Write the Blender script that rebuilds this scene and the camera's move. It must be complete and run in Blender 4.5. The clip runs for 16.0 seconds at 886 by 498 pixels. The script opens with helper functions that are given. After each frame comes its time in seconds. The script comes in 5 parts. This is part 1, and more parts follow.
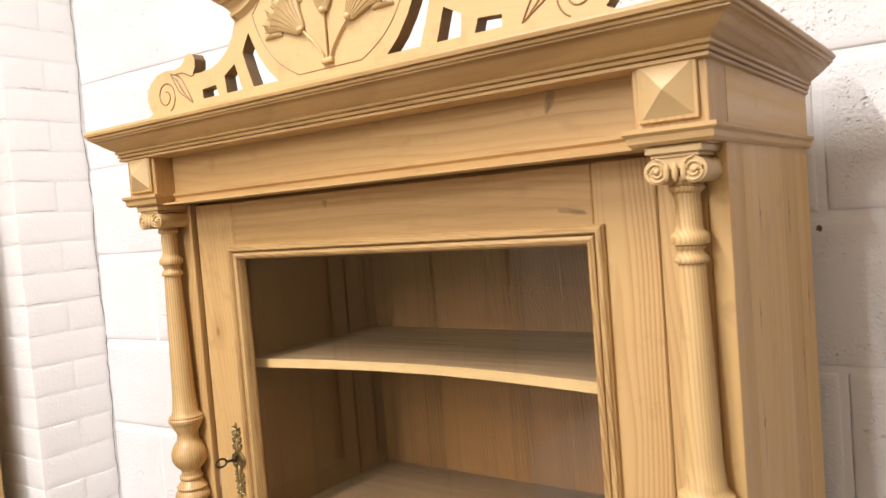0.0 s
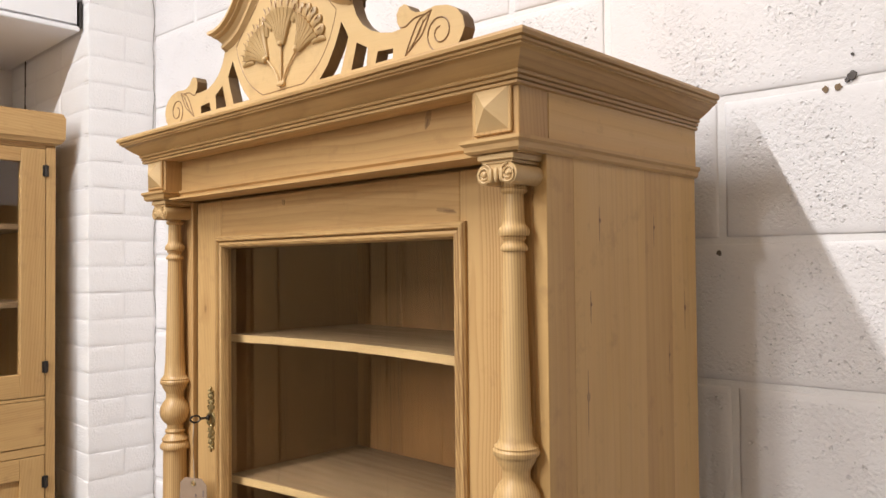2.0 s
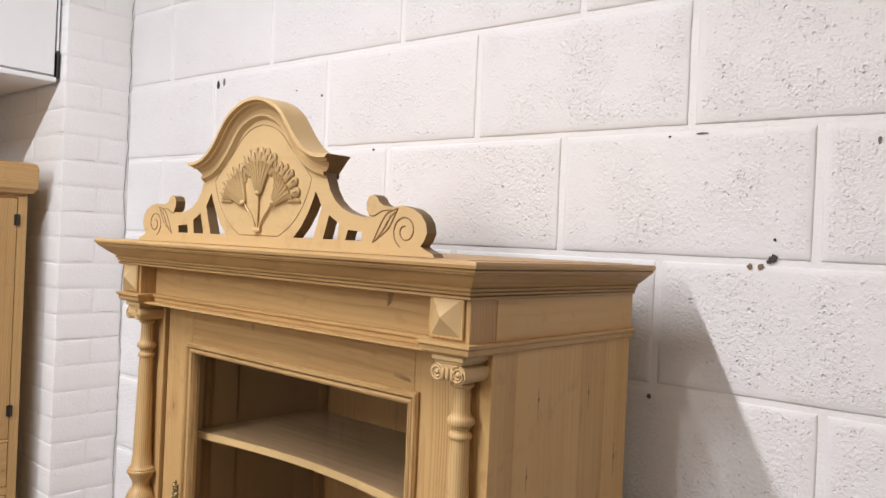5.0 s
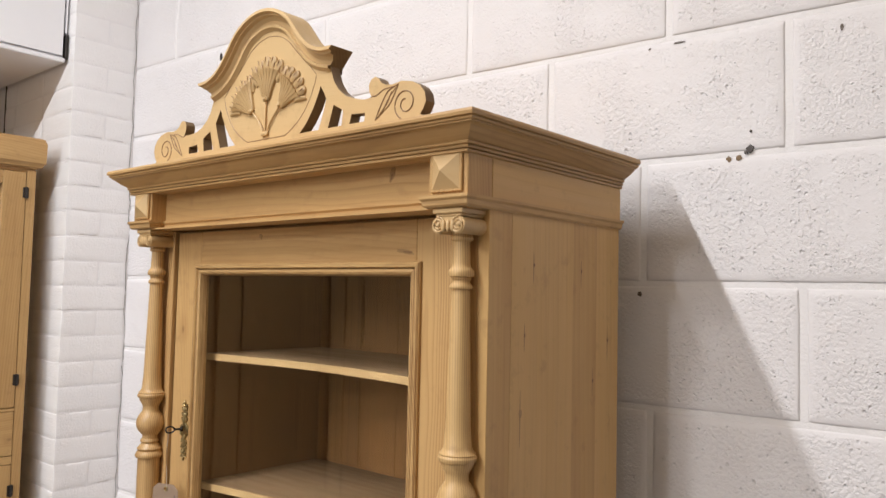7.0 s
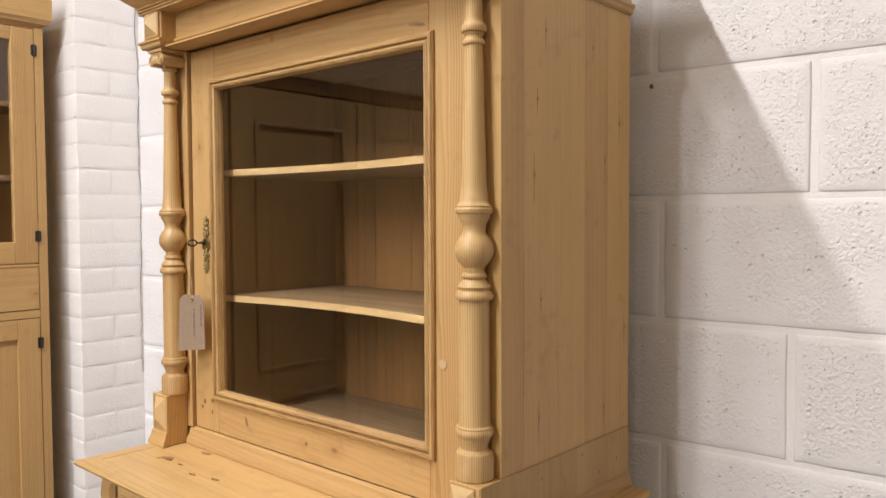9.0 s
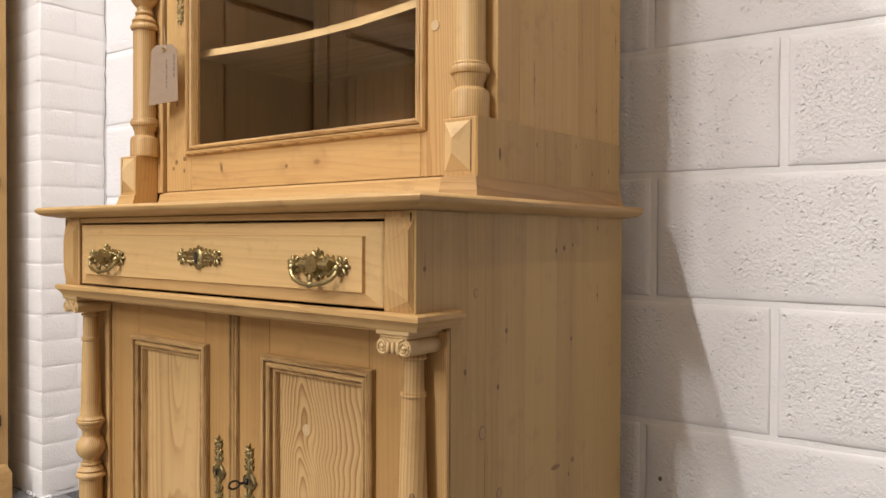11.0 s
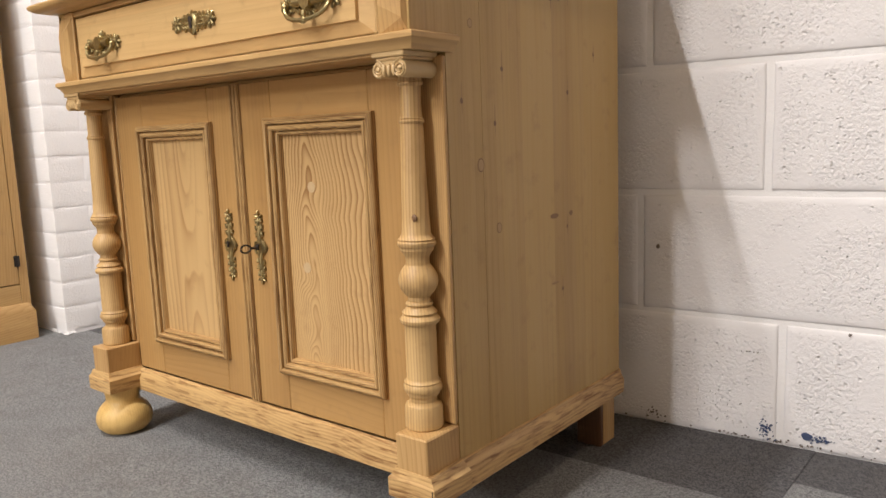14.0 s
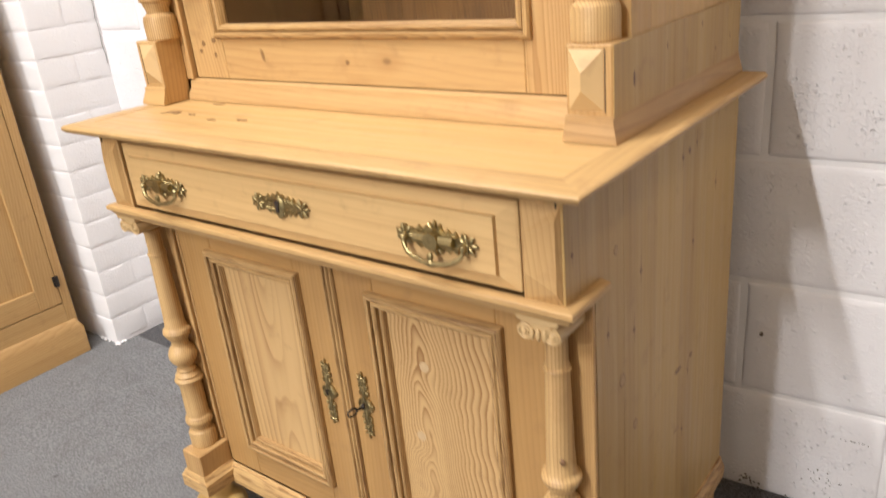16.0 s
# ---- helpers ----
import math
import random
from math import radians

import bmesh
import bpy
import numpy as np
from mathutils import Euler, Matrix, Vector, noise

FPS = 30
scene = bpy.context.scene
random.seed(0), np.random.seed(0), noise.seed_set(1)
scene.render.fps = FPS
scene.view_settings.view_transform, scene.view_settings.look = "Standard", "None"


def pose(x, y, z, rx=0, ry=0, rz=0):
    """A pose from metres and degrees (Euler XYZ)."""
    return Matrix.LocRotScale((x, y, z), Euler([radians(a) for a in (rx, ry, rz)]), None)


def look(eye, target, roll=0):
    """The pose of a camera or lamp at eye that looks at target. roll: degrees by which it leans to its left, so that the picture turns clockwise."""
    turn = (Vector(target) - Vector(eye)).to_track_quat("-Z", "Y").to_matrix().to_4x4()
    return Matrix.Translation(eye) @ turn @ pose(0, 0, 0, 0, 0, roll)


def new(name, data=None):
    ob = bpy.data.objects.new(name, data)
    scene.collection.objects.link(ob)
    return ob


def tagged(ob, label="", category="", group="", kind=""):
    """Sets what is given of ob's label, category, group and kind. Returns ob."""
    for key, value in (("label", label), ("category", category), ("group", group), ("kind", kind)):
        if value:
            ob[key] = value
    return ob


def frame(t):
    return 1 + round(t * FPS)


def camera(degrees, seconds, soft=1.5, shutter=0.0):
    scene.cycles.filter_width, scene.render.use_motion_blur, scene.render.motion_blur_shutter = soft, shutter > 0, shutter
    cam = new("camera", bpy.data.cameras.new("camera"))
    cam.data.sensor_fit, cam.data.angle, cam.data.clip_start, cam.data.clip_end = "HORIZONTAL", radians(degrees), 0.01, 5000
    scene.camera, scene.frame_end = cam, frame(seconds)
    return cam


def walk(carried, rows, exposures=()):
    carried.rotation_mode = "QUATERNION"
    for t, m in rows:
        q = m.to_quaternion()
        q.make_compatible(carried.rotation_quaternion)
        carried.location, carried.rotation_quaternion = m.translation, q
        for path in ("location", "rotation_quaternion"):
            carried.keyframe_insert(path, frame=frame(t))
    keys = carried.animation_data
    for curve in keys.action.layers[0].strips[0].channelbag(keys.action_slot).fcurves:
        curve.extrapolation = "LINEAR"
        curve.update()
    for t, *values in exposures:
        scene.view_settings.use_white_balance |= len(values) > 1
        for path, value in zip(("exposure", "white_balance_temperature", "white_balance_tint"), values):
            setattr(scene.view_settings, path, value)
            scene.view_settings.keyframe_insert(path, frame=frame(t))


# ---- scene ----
cam = camera(60.1, 16.0, shutter=0.15)
PATH = [
    (0, (0.636, -0.638, 1.632), (-0.540, 0.976, 1.537), -4.5),
    (0.5, (0.812, -0.613, 1.639), (-0.489, 0.906, 1.661), -1.1),
    (1, (0.901, -0.606, 1.61), (-0.453, 0.864, 1.693), -0.1),
    (1.5, (0.929, -0.611, 1.576), (-0.450, 0.835, 1.656), -0.4),
    (2, (0.956, -0.611, 1.549), (-0.429, 0.831, 1.594), -0.5),
    (2.5, (0.951, -0.639, 1.585), (-0.423, 0.814, 1.596), -0.3),
    (3, (0.957, -0.699, 1.656), (-0.376, 0.793, 1.648), 0.4),
    (3.5, (0.989, -0.716, 1.808), (-0.308, 0.803, 1.705), 2.3),
    (3.7, (1.004, -0.71, 1.872), (-0.303, 0.796, 1.72), 2.7),
    (5.8, (1.046, -0.687, 1.749), (-0.267, 0.819, 1.834), 2.4),
    (6, (1.053, -0.697, 1.727), (-0.259, 0.809, 1.824), 2.3),
    (6.5, (1.056, -0.729, 1.641), (-0.251, 0.779, 1.767), 1.7),
    (7, (1.076, -0.738, 1.561), (-0.227, 0.775, 1.674), 1.3),
    (7.5, (1.093, -0.754, 1.486), (-0.213, 0.759, 1.563), 0.9),
    (8, (1.102, -0.745, 1.423), (-0.209, 0.765, 1.457), 0.5),
    (8.5, (1.108, -0.744, 1.371), (-0.207, 0.763, 1.35), 0.3),
    (9, (1.082, -0.754, 1.324), (-0.238, 0.745, 1.242), -0.2),
    (9.5, (1.053, -0.726, 1.25), (-0.252, 0.782, 1.099), -0.0),
    (10, (1.031, -0.738, 1.092), (-0.250, 0.794, 0.984), 0.6),
    (10.2, (1.023, -0.744, 0.985), (-0.239, 0.807, 0.944), 1.1),
    (12.3, (1.044, -0.766, 0.71), (-0.201, 0.799, 0.666), -0.8),
    (12.5, (1.047, -0.767, 0.693), (-0.197, 0.797, 0.626), -1.2),
    (13, (1.050, -0.768, 0.653), (-0.198, 0.789, 0.518), -1.8),
    (13.5, (1.054, -0.776, 0.612), (-0.195, 0.773, 0.408), -2.0),
    (14, (1.057, -0.784, 0.572), (-0.190, 0.752, 0.277), -2.2),
    (14.5, (1.061, -0.784, 0.54), (-0.180, 0.734, 0.144), -2.7),
    (15, (1.062, -0.774, 0.522), (-0.170, 0.716, 0.009), -3.2),
    (15.5, (0.974, -0.731, 0.727), (-0.233, 0.698, 0.019), -4.9),
    (16, (0.798, -0.708, 1.078), (-0.369, 0.725, 0.314), -5.8),
]
walk(cam, [(t, look(eye, target, roll)) for t, eye, target, roll in PATH],
     [(0, 0.38, 6500, 10), (0.5, 0.26, 6440, 10), (1, 0.17, 6410, 10), (2, 0.12, 6350, 10), (3.5, 0.05, 6150, 10), (6, -0.16, 6100, 10), (7.5, -0.03, 6300, 10), (8.5, 0.09, 6400, 10), (10, 0.22, 6450, 10), (12.5, 0.29, 6520, 10), (14, 0.43, 6520, 10), (15.3, 0.52, 6430, 10), (16, 0.55, 6300, 10)])

# ---- light ----
world = bpy.data.worlds.new("room_air")
world.use_nodes = True
world.node_tree.nodes["Background"].inputs[0].default_value = (1.0, 0.97, 0.93, 1)
world.node_tree.nodes["Background"].inputs[1].default_value = 0.02
scene.world = world

CEIL = 3.36


def tube_light(name, x, y0, y1, watts, tone):
    """One long ceiling tube as an area lamp, facing down."""
    d = bpy.data.lights.new(name, "AREA")
    d.shape, d.size, d.size_y, d.energy = "RECTANGLE", 0.07, y1 - y0, watts
    d.color = tone
    ob = new(name, d)
    ob.matrix_world = pose(x, (y0 + y1) / 2, CEIL - 0.125)
    return ob


COOL, WARM_FILL = (1.0, 0.972, 0.95), (1.0, 0.75, 0.48)
# the last, warm one is an unseen fill added for the cabinet side
LAMPS = [(-0.235, -1.95, -0.55, 60, COOL), (-0.235, -4.3, -2.9, 96, COOL), (-0.235, -6.9, -5.5, 215, COOL), (1.6, -1.7, -0.3, 11.5, WARM_FILL)]
for lx, la, lb, lw, lt in LAMPS:
    tube_light("tube_lamp", lx, la, lb, lw, lt)


# ---- materials ----
class Nodes:
    """Short hand for building a node material."""

    def __init__(self, name):
        self.m = bpy.data.materials.new(name)
        self.m.use_nodes = True
        self.t = self.m.node_tree
        self.b = self.t.nodes["Principled BSDF"]

    def add(self, kind, ins=None, operation="", data_type="", blend_type="", feature=""):
        n = self.t.nodes.new(kind)
        if operation:
            n.operation = operation
        if data_type:
            n.data_type = data_type
        if blend_type:
            n.blend_type = blend_type
        if feature:
            n.feature = feature
        for k, v in (ins or {}).items():
            if isinstance(v, bpy.types.NodeSocket):
                self.t.links.new(v, n.inputs[k])
            else:
                n.inputs[k].default_value = v
        return n

    def math(self, op, a, b=0.0, c=0.0):
        return self.add("ShaderNodeMath", {0: a, 1: b, 2: c}, operation=op).outputs[0]

    def mix(self, f, a, b, blend="MIX"):
        n = self.add("ShaderNodeMix", {0: f, 6: a, 7: b}, data_type="RGBA", blend_type=blend)
        return n.outputs[2]

    def ramp(self, f, lo, hi, a=0.0, b=1.0):
        return self.add("ShaderNodeMapRange", {0: f, 1: lo, 2: hi, 3: a, 4: b}).outputs[0]

    def coords(self, scale=(1, 1, 1), spread=0.0):
        c = self.add("ShaderNodeTexCoord").outputs["Object"]
        if spread:
            r = self.add("ShaderNodeObjectInfo").outputs["Random"]
            off = self.math("MULTIPLY", r, spread)
            xyz = self.add("ShaderNodeCombineXYZ", {0: off, 1: self.math("MULTIPLY", off, 1.7), 2: self.math("MULTIPLY", off, 0.6)})
            c = self.add("ShaderNodeVectorMath", {0: c, 1: xyz.outputs[0]}, operation="ADD").outputs[0]
        return self.add("ShaderNodeMapping", {0: c, 3: scale}).outputs[0]

    def noise(self, vec, scale=1.0, detail=2.0, rough=0.5, warp=0.0):
        return self.add("ShaderNodeTexNoise", {"Vector": vec, "Scale": scale, "Detail": detail, "Roughness": rough, "Distortion": warp}).outputs["Fac"]

    def out(self, color=None, rough=None, bump=None, strength=0.3, dist=0.002, **vals):
        for k, v in (("Base Color", color), ("Roughness", rough)):
            if isinstance(v, bpy.types.NodeSocket):
                self.t.links.new(v, self.b.inputs[k])
            elif v is not None:
                self.b.inputs[k].default_value = v
        if bump is not None:
            n = self.add("ShaderNodeBump", {"Height": bump, "Strength": strength, "Distance": dist})
            self.t.links.new(n.outputs[0], self.b.inputs["Normal"])
        for k, v in vals.items():
            self.b.inputs[k.replace("_", " ")].default_value = v
        return self.m


def pine(name, axis, light=(0.53, 0.336, 0.141, 1), dark=(0.33, 0.17, 0.0599, 1), figure=0.42, lines=0.25, knots=0.6, gap=0.0075, taper=0.10, centre=None, depth=0.022, sway=0.055, run=1.3, swirls=(), flame=(0.0, 0.03, 0.0), vary=0.2, dash=0.0):
    """Stripped, waxed pine with its grain along one axis: growth rings cut lengthways, fibres, knots and wear."""
    n = Nodes(name)
    here = n.add("ShaderNodeSeparateXYZ", {0: n.add("ShaderNodeTexCoord").outputs["Object"]}).outputs
    k = "xyz".index(axis)
    rand = n.add("ShaderNodeObjectInfo").outputs["Random"]

    def stretch(across, along):
        s = [across] * 3
        s[k] = along
        return n.coords(tuple(s), 9.0)

    across = n.math("ADD", here[(k + 1) % 3], here[(k + 2) % 3])
    if centre is None:
        across = n.math("ADD", across, n.math("MULTIPLY", n.math("SUBTRACT", n.math("FRACT", n.math("MULTIPLY", rand, 17.3)), 0.5), 0.9))
    else:
        across = n.math("SUBTRACT", across, centre)
    warp = n.math("MULTIPLY", n.math("SUBTRACT", n.noise(stretch(4.0, run), 1, 2, 0.5), 0.5), sway)
    fine = n.math("MULTIPLY", n.math("SUBTRACT", n.noise(stretch(30.0, 5.0), 1, 2, 0.5), 0.5), 0.006)
    u = n.math("ADD", across, warp)
    rad = n.math("SQRT", n.math("ADD", n.math("MULTIPLY", u, u), depth * depth))
    for sx, sz, push, wide, tall in swirls:
        dx, dz = n.math("DIVIDE", n.math("SUBTRACT", here[0], sx), wide), n.math("DIVIDE", n.math("SUBTRACT", here[2], sz), tall)
        away = n.math("ADD", n.math("MULTIPLY", dx, dx), n.math("MULTIPLY", dz, dz))
        rad = n.math("ADD", rad, n.math("MULTIPLY", n.math("EXPONENT", n.math("MULTIPLY", away, -1.0)), push))
    along = n.math("ADD", here[k], n.math("MULTIPLY", rand, 3.0)) if centre is None else here[k]
    slope = taper
    if flame[0]:
        mid = n.math("DIVIDE", u, flame[1])
        slope = n.math("ADD", n.math("MULTIPLY", n.math("EXPONENT", n.math("MULTIPLY", n.math("MULTIPLY", mid, mid), -1.0)), flame[0]), taper)
        along = n.math("SUBTRACT", along, flame[2])
    ring = n.math("ADD", n.math("ADD", rad, fine), n.math("MULTIPLY", along, slope))
    ring = n.math("FRACT", n.math("DIVIDE", ring, gap))
    ring = n.math("MULTIPLY", n.math("POWER", ring, 2.6), n.ramp(ring, 1.0, 0.9))
    ring = n.math("MULTIPLY", ring, n.ramp(n.noise(stretch(14, 1.5), 1, 2), 0.3, 0.7, 0.35, 1.25))
    line = n.ramp(n.noise(stretch(120, 1.0), 1, 3, 0.7), 0.48, 0.74)
    fibre = n.noise(stretch(620, 16), 1, 2, 0.6)
    tone = n.noise(stretch(7.0, 2.0), 1, 4, 0.6)
    f = n.math("ADD", n.math("MULTIPLY", ring, figure * 1.6), n.math("MULTIPLY", line, lines))
    f = n.math("ADD", f, n.math("MULTIPLY", n.math("SUBTRACT", fibre, 0.5), 0.15))
    f = n.math("ADD", f, n.math("MULTIPLY", n.math("SUBTRACT", tone, 0.45), 0.85))
    band = n.noise(stretch(22, 0.35), 1, 2, 0.5)
    f = n.math("ADD", f, n.math("MULTIPLY", n.math("SUBTRACT", band, 0.5), 0.7))
    f = n.math("ADD", f, n.math("MULTIPLY", n.math("SUBTRACT", rand, 0.5), vary))
    if dash:
        f = n.math("ADD", f, n.math("MULTIPLY", n.ramp(n.noise(stretch(170, 17), 1, 3, 0.6, 0.4), 0.50, 0.64), dash))
    f = n.add("ShaderNodeClamp", {0: f}).outputs[0]
    col = n.mix(f, light, dark)
    if knots:
        v = n.add("ShaderNodeTexVoronoi", {"Vector": stretch(7.0, 4.2), "Scale": 1.0, "Randomness": 1.0})
        keep = n.math("GREATER_THAN", n.add("ShaderNodeSeparateColor", {0: v.outputs["Color"]}).outputs[0], knots)
        core = n.math("MULTIPLY", n.ramp(v.outputs["Distance"], 0.045, 0.02), keep)
        halo = n.math("MULTIPLY", n.ramp(v.outputs["Distance"], 0.16, 0.04), keep)
        col = n.mix(n.math("MULTIPLY", halo, 0.35), col, dark)
        col = n.mix(n.math("MULTIPLY", core, 0.55), col, (0.15, 0.075, 0.03, 1))
    worn = n.ramp(n.noise(n.coords((26, 26, 26), 3.0), 1, 4, 0.6), 0.58, 0.74)
    col = n.mix(n.math("MULTIPLY", worn, 0.28), col, (0.26, 0.14, 0.06, 1))
    rough = n.ramp(n.noise(stretch(60, 4), 1, 3), 0.3, 0.7, 0.36, 0.56)
    h = n.math("ADD", n.math("MULTIPLY", line, -0.4), n.math("ADD", n.math("MULTIPLY", fibre, 0.5), n.math("MULTIPLY", ring, -0.6)))
    return n.out(col, rough, h, 0.22, 0.0009, Specular_IOR_Level=0.42)


PINE_TOP = pine("pine_worn_top", "x", light=(0.58, 0.372, 0.154, 1), figure=0.13, lines=0.10, gap=0.016, taper=0.05, sway=0.09)
PINE_X = pine("pine_grain_across", "x", figure=0.25, lines=0.24, gap=0.0115, taper=0.05, sway=0.09, dash=0.10)
PINE_Z = pine("pine_grain_upright", "z", figure=0.38, lines=0.32)
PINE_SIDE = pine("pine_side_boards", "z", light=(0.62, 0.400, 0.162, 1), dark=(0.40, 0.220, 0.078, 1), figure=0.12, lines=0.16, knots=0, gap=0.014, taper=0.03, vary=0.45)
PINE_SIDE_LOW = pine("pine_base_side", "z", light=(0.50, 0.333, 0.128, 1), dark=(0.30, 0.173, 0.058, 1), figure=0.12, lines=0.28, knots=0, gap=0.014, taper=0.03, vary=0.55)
PINE_SIDE_Y = pine("pine_side_frieze", "y", light=(0.62, 0.400, 0.162, 1), dark=(0.40, 0.220, 0.078, 1), figure=0.10, lines=0.10, knots=0, gap=0.016, taper=0.03)
PINE_LINES = pine("pine_close_lines", "z", dark=(0.36, 0.195, 0.0728, 1), figure=0.85, lines=0.25, knots=0, gap=0.0038, taper=0.012)
PINE_DOOR_X = pine("pine_door_across", "x", light=(0.45, 0.263, 0.0963, 1), dark=(0.29, 0.148, 0.0481, 1), figure=0.2, lines=0.22, gap=0.011, taper=0.05)
PINE_DOOR_Z = pine("pine_door_upright", "z", light=(0.45, 0.263, 0.0963, 1), dark=(0.29, 0.148, 0.0481, 1), figure=0.3, lines=0.22, knots=0.7, gap=0.0085, taper=0.03)
PINE_PANEL_L = pine("pine_plain_panel", "z", light=(0.57, 0.375, 0.170, 1), dark=(0.33, 0.175, 0.0625, 1), figure=0.60, lines=0.10, knots=0, gap=0.0125, taper=-0.03, centre=-0.172, depth=0.010, sway=0.03, run=3.0, flame=(0.20, 0.030, 0.18))
PINE_PANEL_R = pine("pine_flame_panel", "z", light=(0.57, 0.375, 0.170, 1), dark=(0.29, 0.148, 0.051, 1), figure=0.95, lines=0.10, knots=0, gap=0.0120, taper=0.04, centre=0.156, depth=0.006, sway=0.042, run=9.0, flame=(0.30, 0.042, 0.66), swirls=((0.1575, 0.482, 0.020, 0.016, 0.024), (0.138, 0.352, 0.030, 0.017, 0.026), (0.145, 0.262, 0.020, 0.018, 0.026)))
PINE_TURNED = pine("pine_turned", "z", light=(0.59, 0.395, 0.176, 1), dark=(0.29, 0.150, 0.054, 1), figure=0.58, lines=0.30, knots=0.80, gap=0.0046, taper=0.008, sway=0.020, run=2.0)
# dark wood that paints the shade on the rear foot's front
PINE_FOOT_SHADE = pine("pine_rear_foot_shade", "z", light=(0.115, 0.052, 0.024, 1), dark=(0.05, 0.022, 0.011, 1), figure=0.3, lines=0.3, knots=0)
PINE_PALE = pine("pine_fresh_bun", "z", light=(0.67, 0.452, 0.170, 1), dark=(0.47, 0.275, 0.078, 1), figure=0.55, lines=0.4, knots=0, gap=0.0045)
PINE_CARVED = pine("pine_carved", "x", light=(0.57, 0.395, 0.192, 1), dark=(0.40, 0.242, 0.098, 1), figure=0.03, lines=0.03, knots=0)
PINE_RELIEF = pine("pine_carved_flower", "x", light=(0.46, 0.31, 0.142, 1), dark=(0.30, 0.178, 0.070, 1), figure=0.03, lines=0.03, knots=0)
PINE_MOULD_X = pine("pine_moulding_across", "x", light=(0.57, 0.365, 0.155, 1), dark=(0.17, 0.080, 0.026, 1), figure=0.62, lines=0.6, knots=0, gap=0.0040, sway=0.03, run=5.0, dash=0.35)
PINE_MOULD_Z = pine("pine_moulding_upright", "z", light=(0.57, 0.365, 0.155, 1), dark=(0.17, 0.080, 0.026, 1), figure=0.62, lines=0.6, knots=0, gap=0.0040, sway=0.03, run=5.0, dash=0.35)
PINE_DRAWER = pine("pine_drawer", "x", light=(0.66, 0.445, 0.200, 1), dark=(0.42, 0.235, 0.090, 1), figure=0.18, lines=0.22, gap=0.013, taper=0.04)
PINE_CORNICE = pine("pine_cornice", "x", light=(0.53, 0.336, 0.141, 1), dark=(0.22, 0.112, 0.040, 1), figure=0.22, lines=0.26, knots=0.6, gap=0.014, taper=0.05, dash=0.08)
PINE_CORNICE_Y = pine("pine_cornice_deep", "y", light=(0.53, 0.336, 0.141, 1), dark=(0.22, 0.112, 0.040, 1), figure=0.22, lines=0.26, knots=0.6, gap=0.014, taper=0.05, dash=0.08)
PINE_GLAZE_X = pine("pine_glazing_across", "x", light=(0.54, 0.345, 0.142, 1), dark=(0.23, 0.115, 0.040, 1), figure=0.5, lines=0.55, knots=0, gap=0.005, sway=0.03, run=5.0, dash=0.30)
PINE_GLAZE_Z = pine("pine_glazing_upright", "z", light=(0.54, 0.345, 0.142, 1), dark=(0.23, 0.115, 0.040, 1), figure=0.5, lines=0.55, knots=0, gap=0.005, sway=0.03, run=5.0, dash=0.30)
PINE_OLD_EDGE = pine("pine_weathered_edge", "x", light=(0.60, 0.39, 0.168, 1), dark=(0.22, 0.105, 0.036, 1), figure=0.42, lines=0.30, knots=0.6, gap=0.0064, taper=0.045, sway=0.030, run=6.0, dash=0.62)
PINE_OLD_EDGE_Y = pine("pine_weathered_edge_deep", "y", light=(0.60, 0.39, 0.168, 1), dark=(0.22, 0.105, 0.036, 1), figure=0.42, lines=0.30, knots=0.6, gap=0.0064, taper=0.045, sway=0.030, run=6.0, dash=0.62)
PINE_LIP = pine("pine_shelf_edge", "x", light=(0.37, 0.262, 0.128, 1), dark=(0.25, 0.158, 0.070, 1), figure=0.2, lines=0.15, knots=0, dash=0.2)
# shelf and inside woods have the cabinet's inner shade in their colour
PINE_SHELF_SHADED = pine("pine_shelf_shaded", "x", light=(0.175, 0.119, 0.066, 1), dark=(0.100, 0.062, 0.033, 1), figure=0.2, lines=0.2, knots=0.8)
PINE_IN_SHADED = pine("pine_inside_shaded", "z", light=(0.198, 0.099, 0.030, 1), dark=(0.074, 0.035, 0.0105, 1), figure=0.42, lines=0.45, knots=0.6, vary=0.45)
PINE_OLD = pine("pine_other", "z", light=(0.52, 0.327, 0.133, 1), dark=(0.34, 0.18, 0.063, 1), figure=0.35, lines=0.4, knots=0.72)
PINE_OLD_Y = pine("pine_other_across", "y", light=(0.52, 0.327, 0.133, 1), dark=(0.34, 0.18, 0.063, 1), figure=0.35, lines=0.4, knots=0.72)

# darker copy of the inside wood for the less lit left lining
PINE_LINING_SHADED = pine("pine_lining_shaded", "z", light=(0.148, 0.076, 0.026, 1), dark=(0.054, 0.0250, 0.0083, 1), figure=0.3, lines=0.35, knots=0.6)
PINE_ROBE = pine("pine_wardrobe", "z", light=(0.29, 0.178, 0.072, 1), dark=(0.195, 0.103, 0.037, 1), figure=0.25, lines=0.25, knots=0.72)
PINE_ROBE_Y = pine("pine_wardrobe_across", "y", light=(0.26, 0.158, 0.062, 1), dark=(0.175, 0.091, 0.033, 1), figure=0.25, lines=0.25, knots=0.72)
PINE_SAWN = pine("pine_sawn_edge", "x", light=(0.20, 0.125, 0.055, 1), dark=(0.11, 0.06, 0.025, 1), figure=0.3, lines=0.4, knots=0)


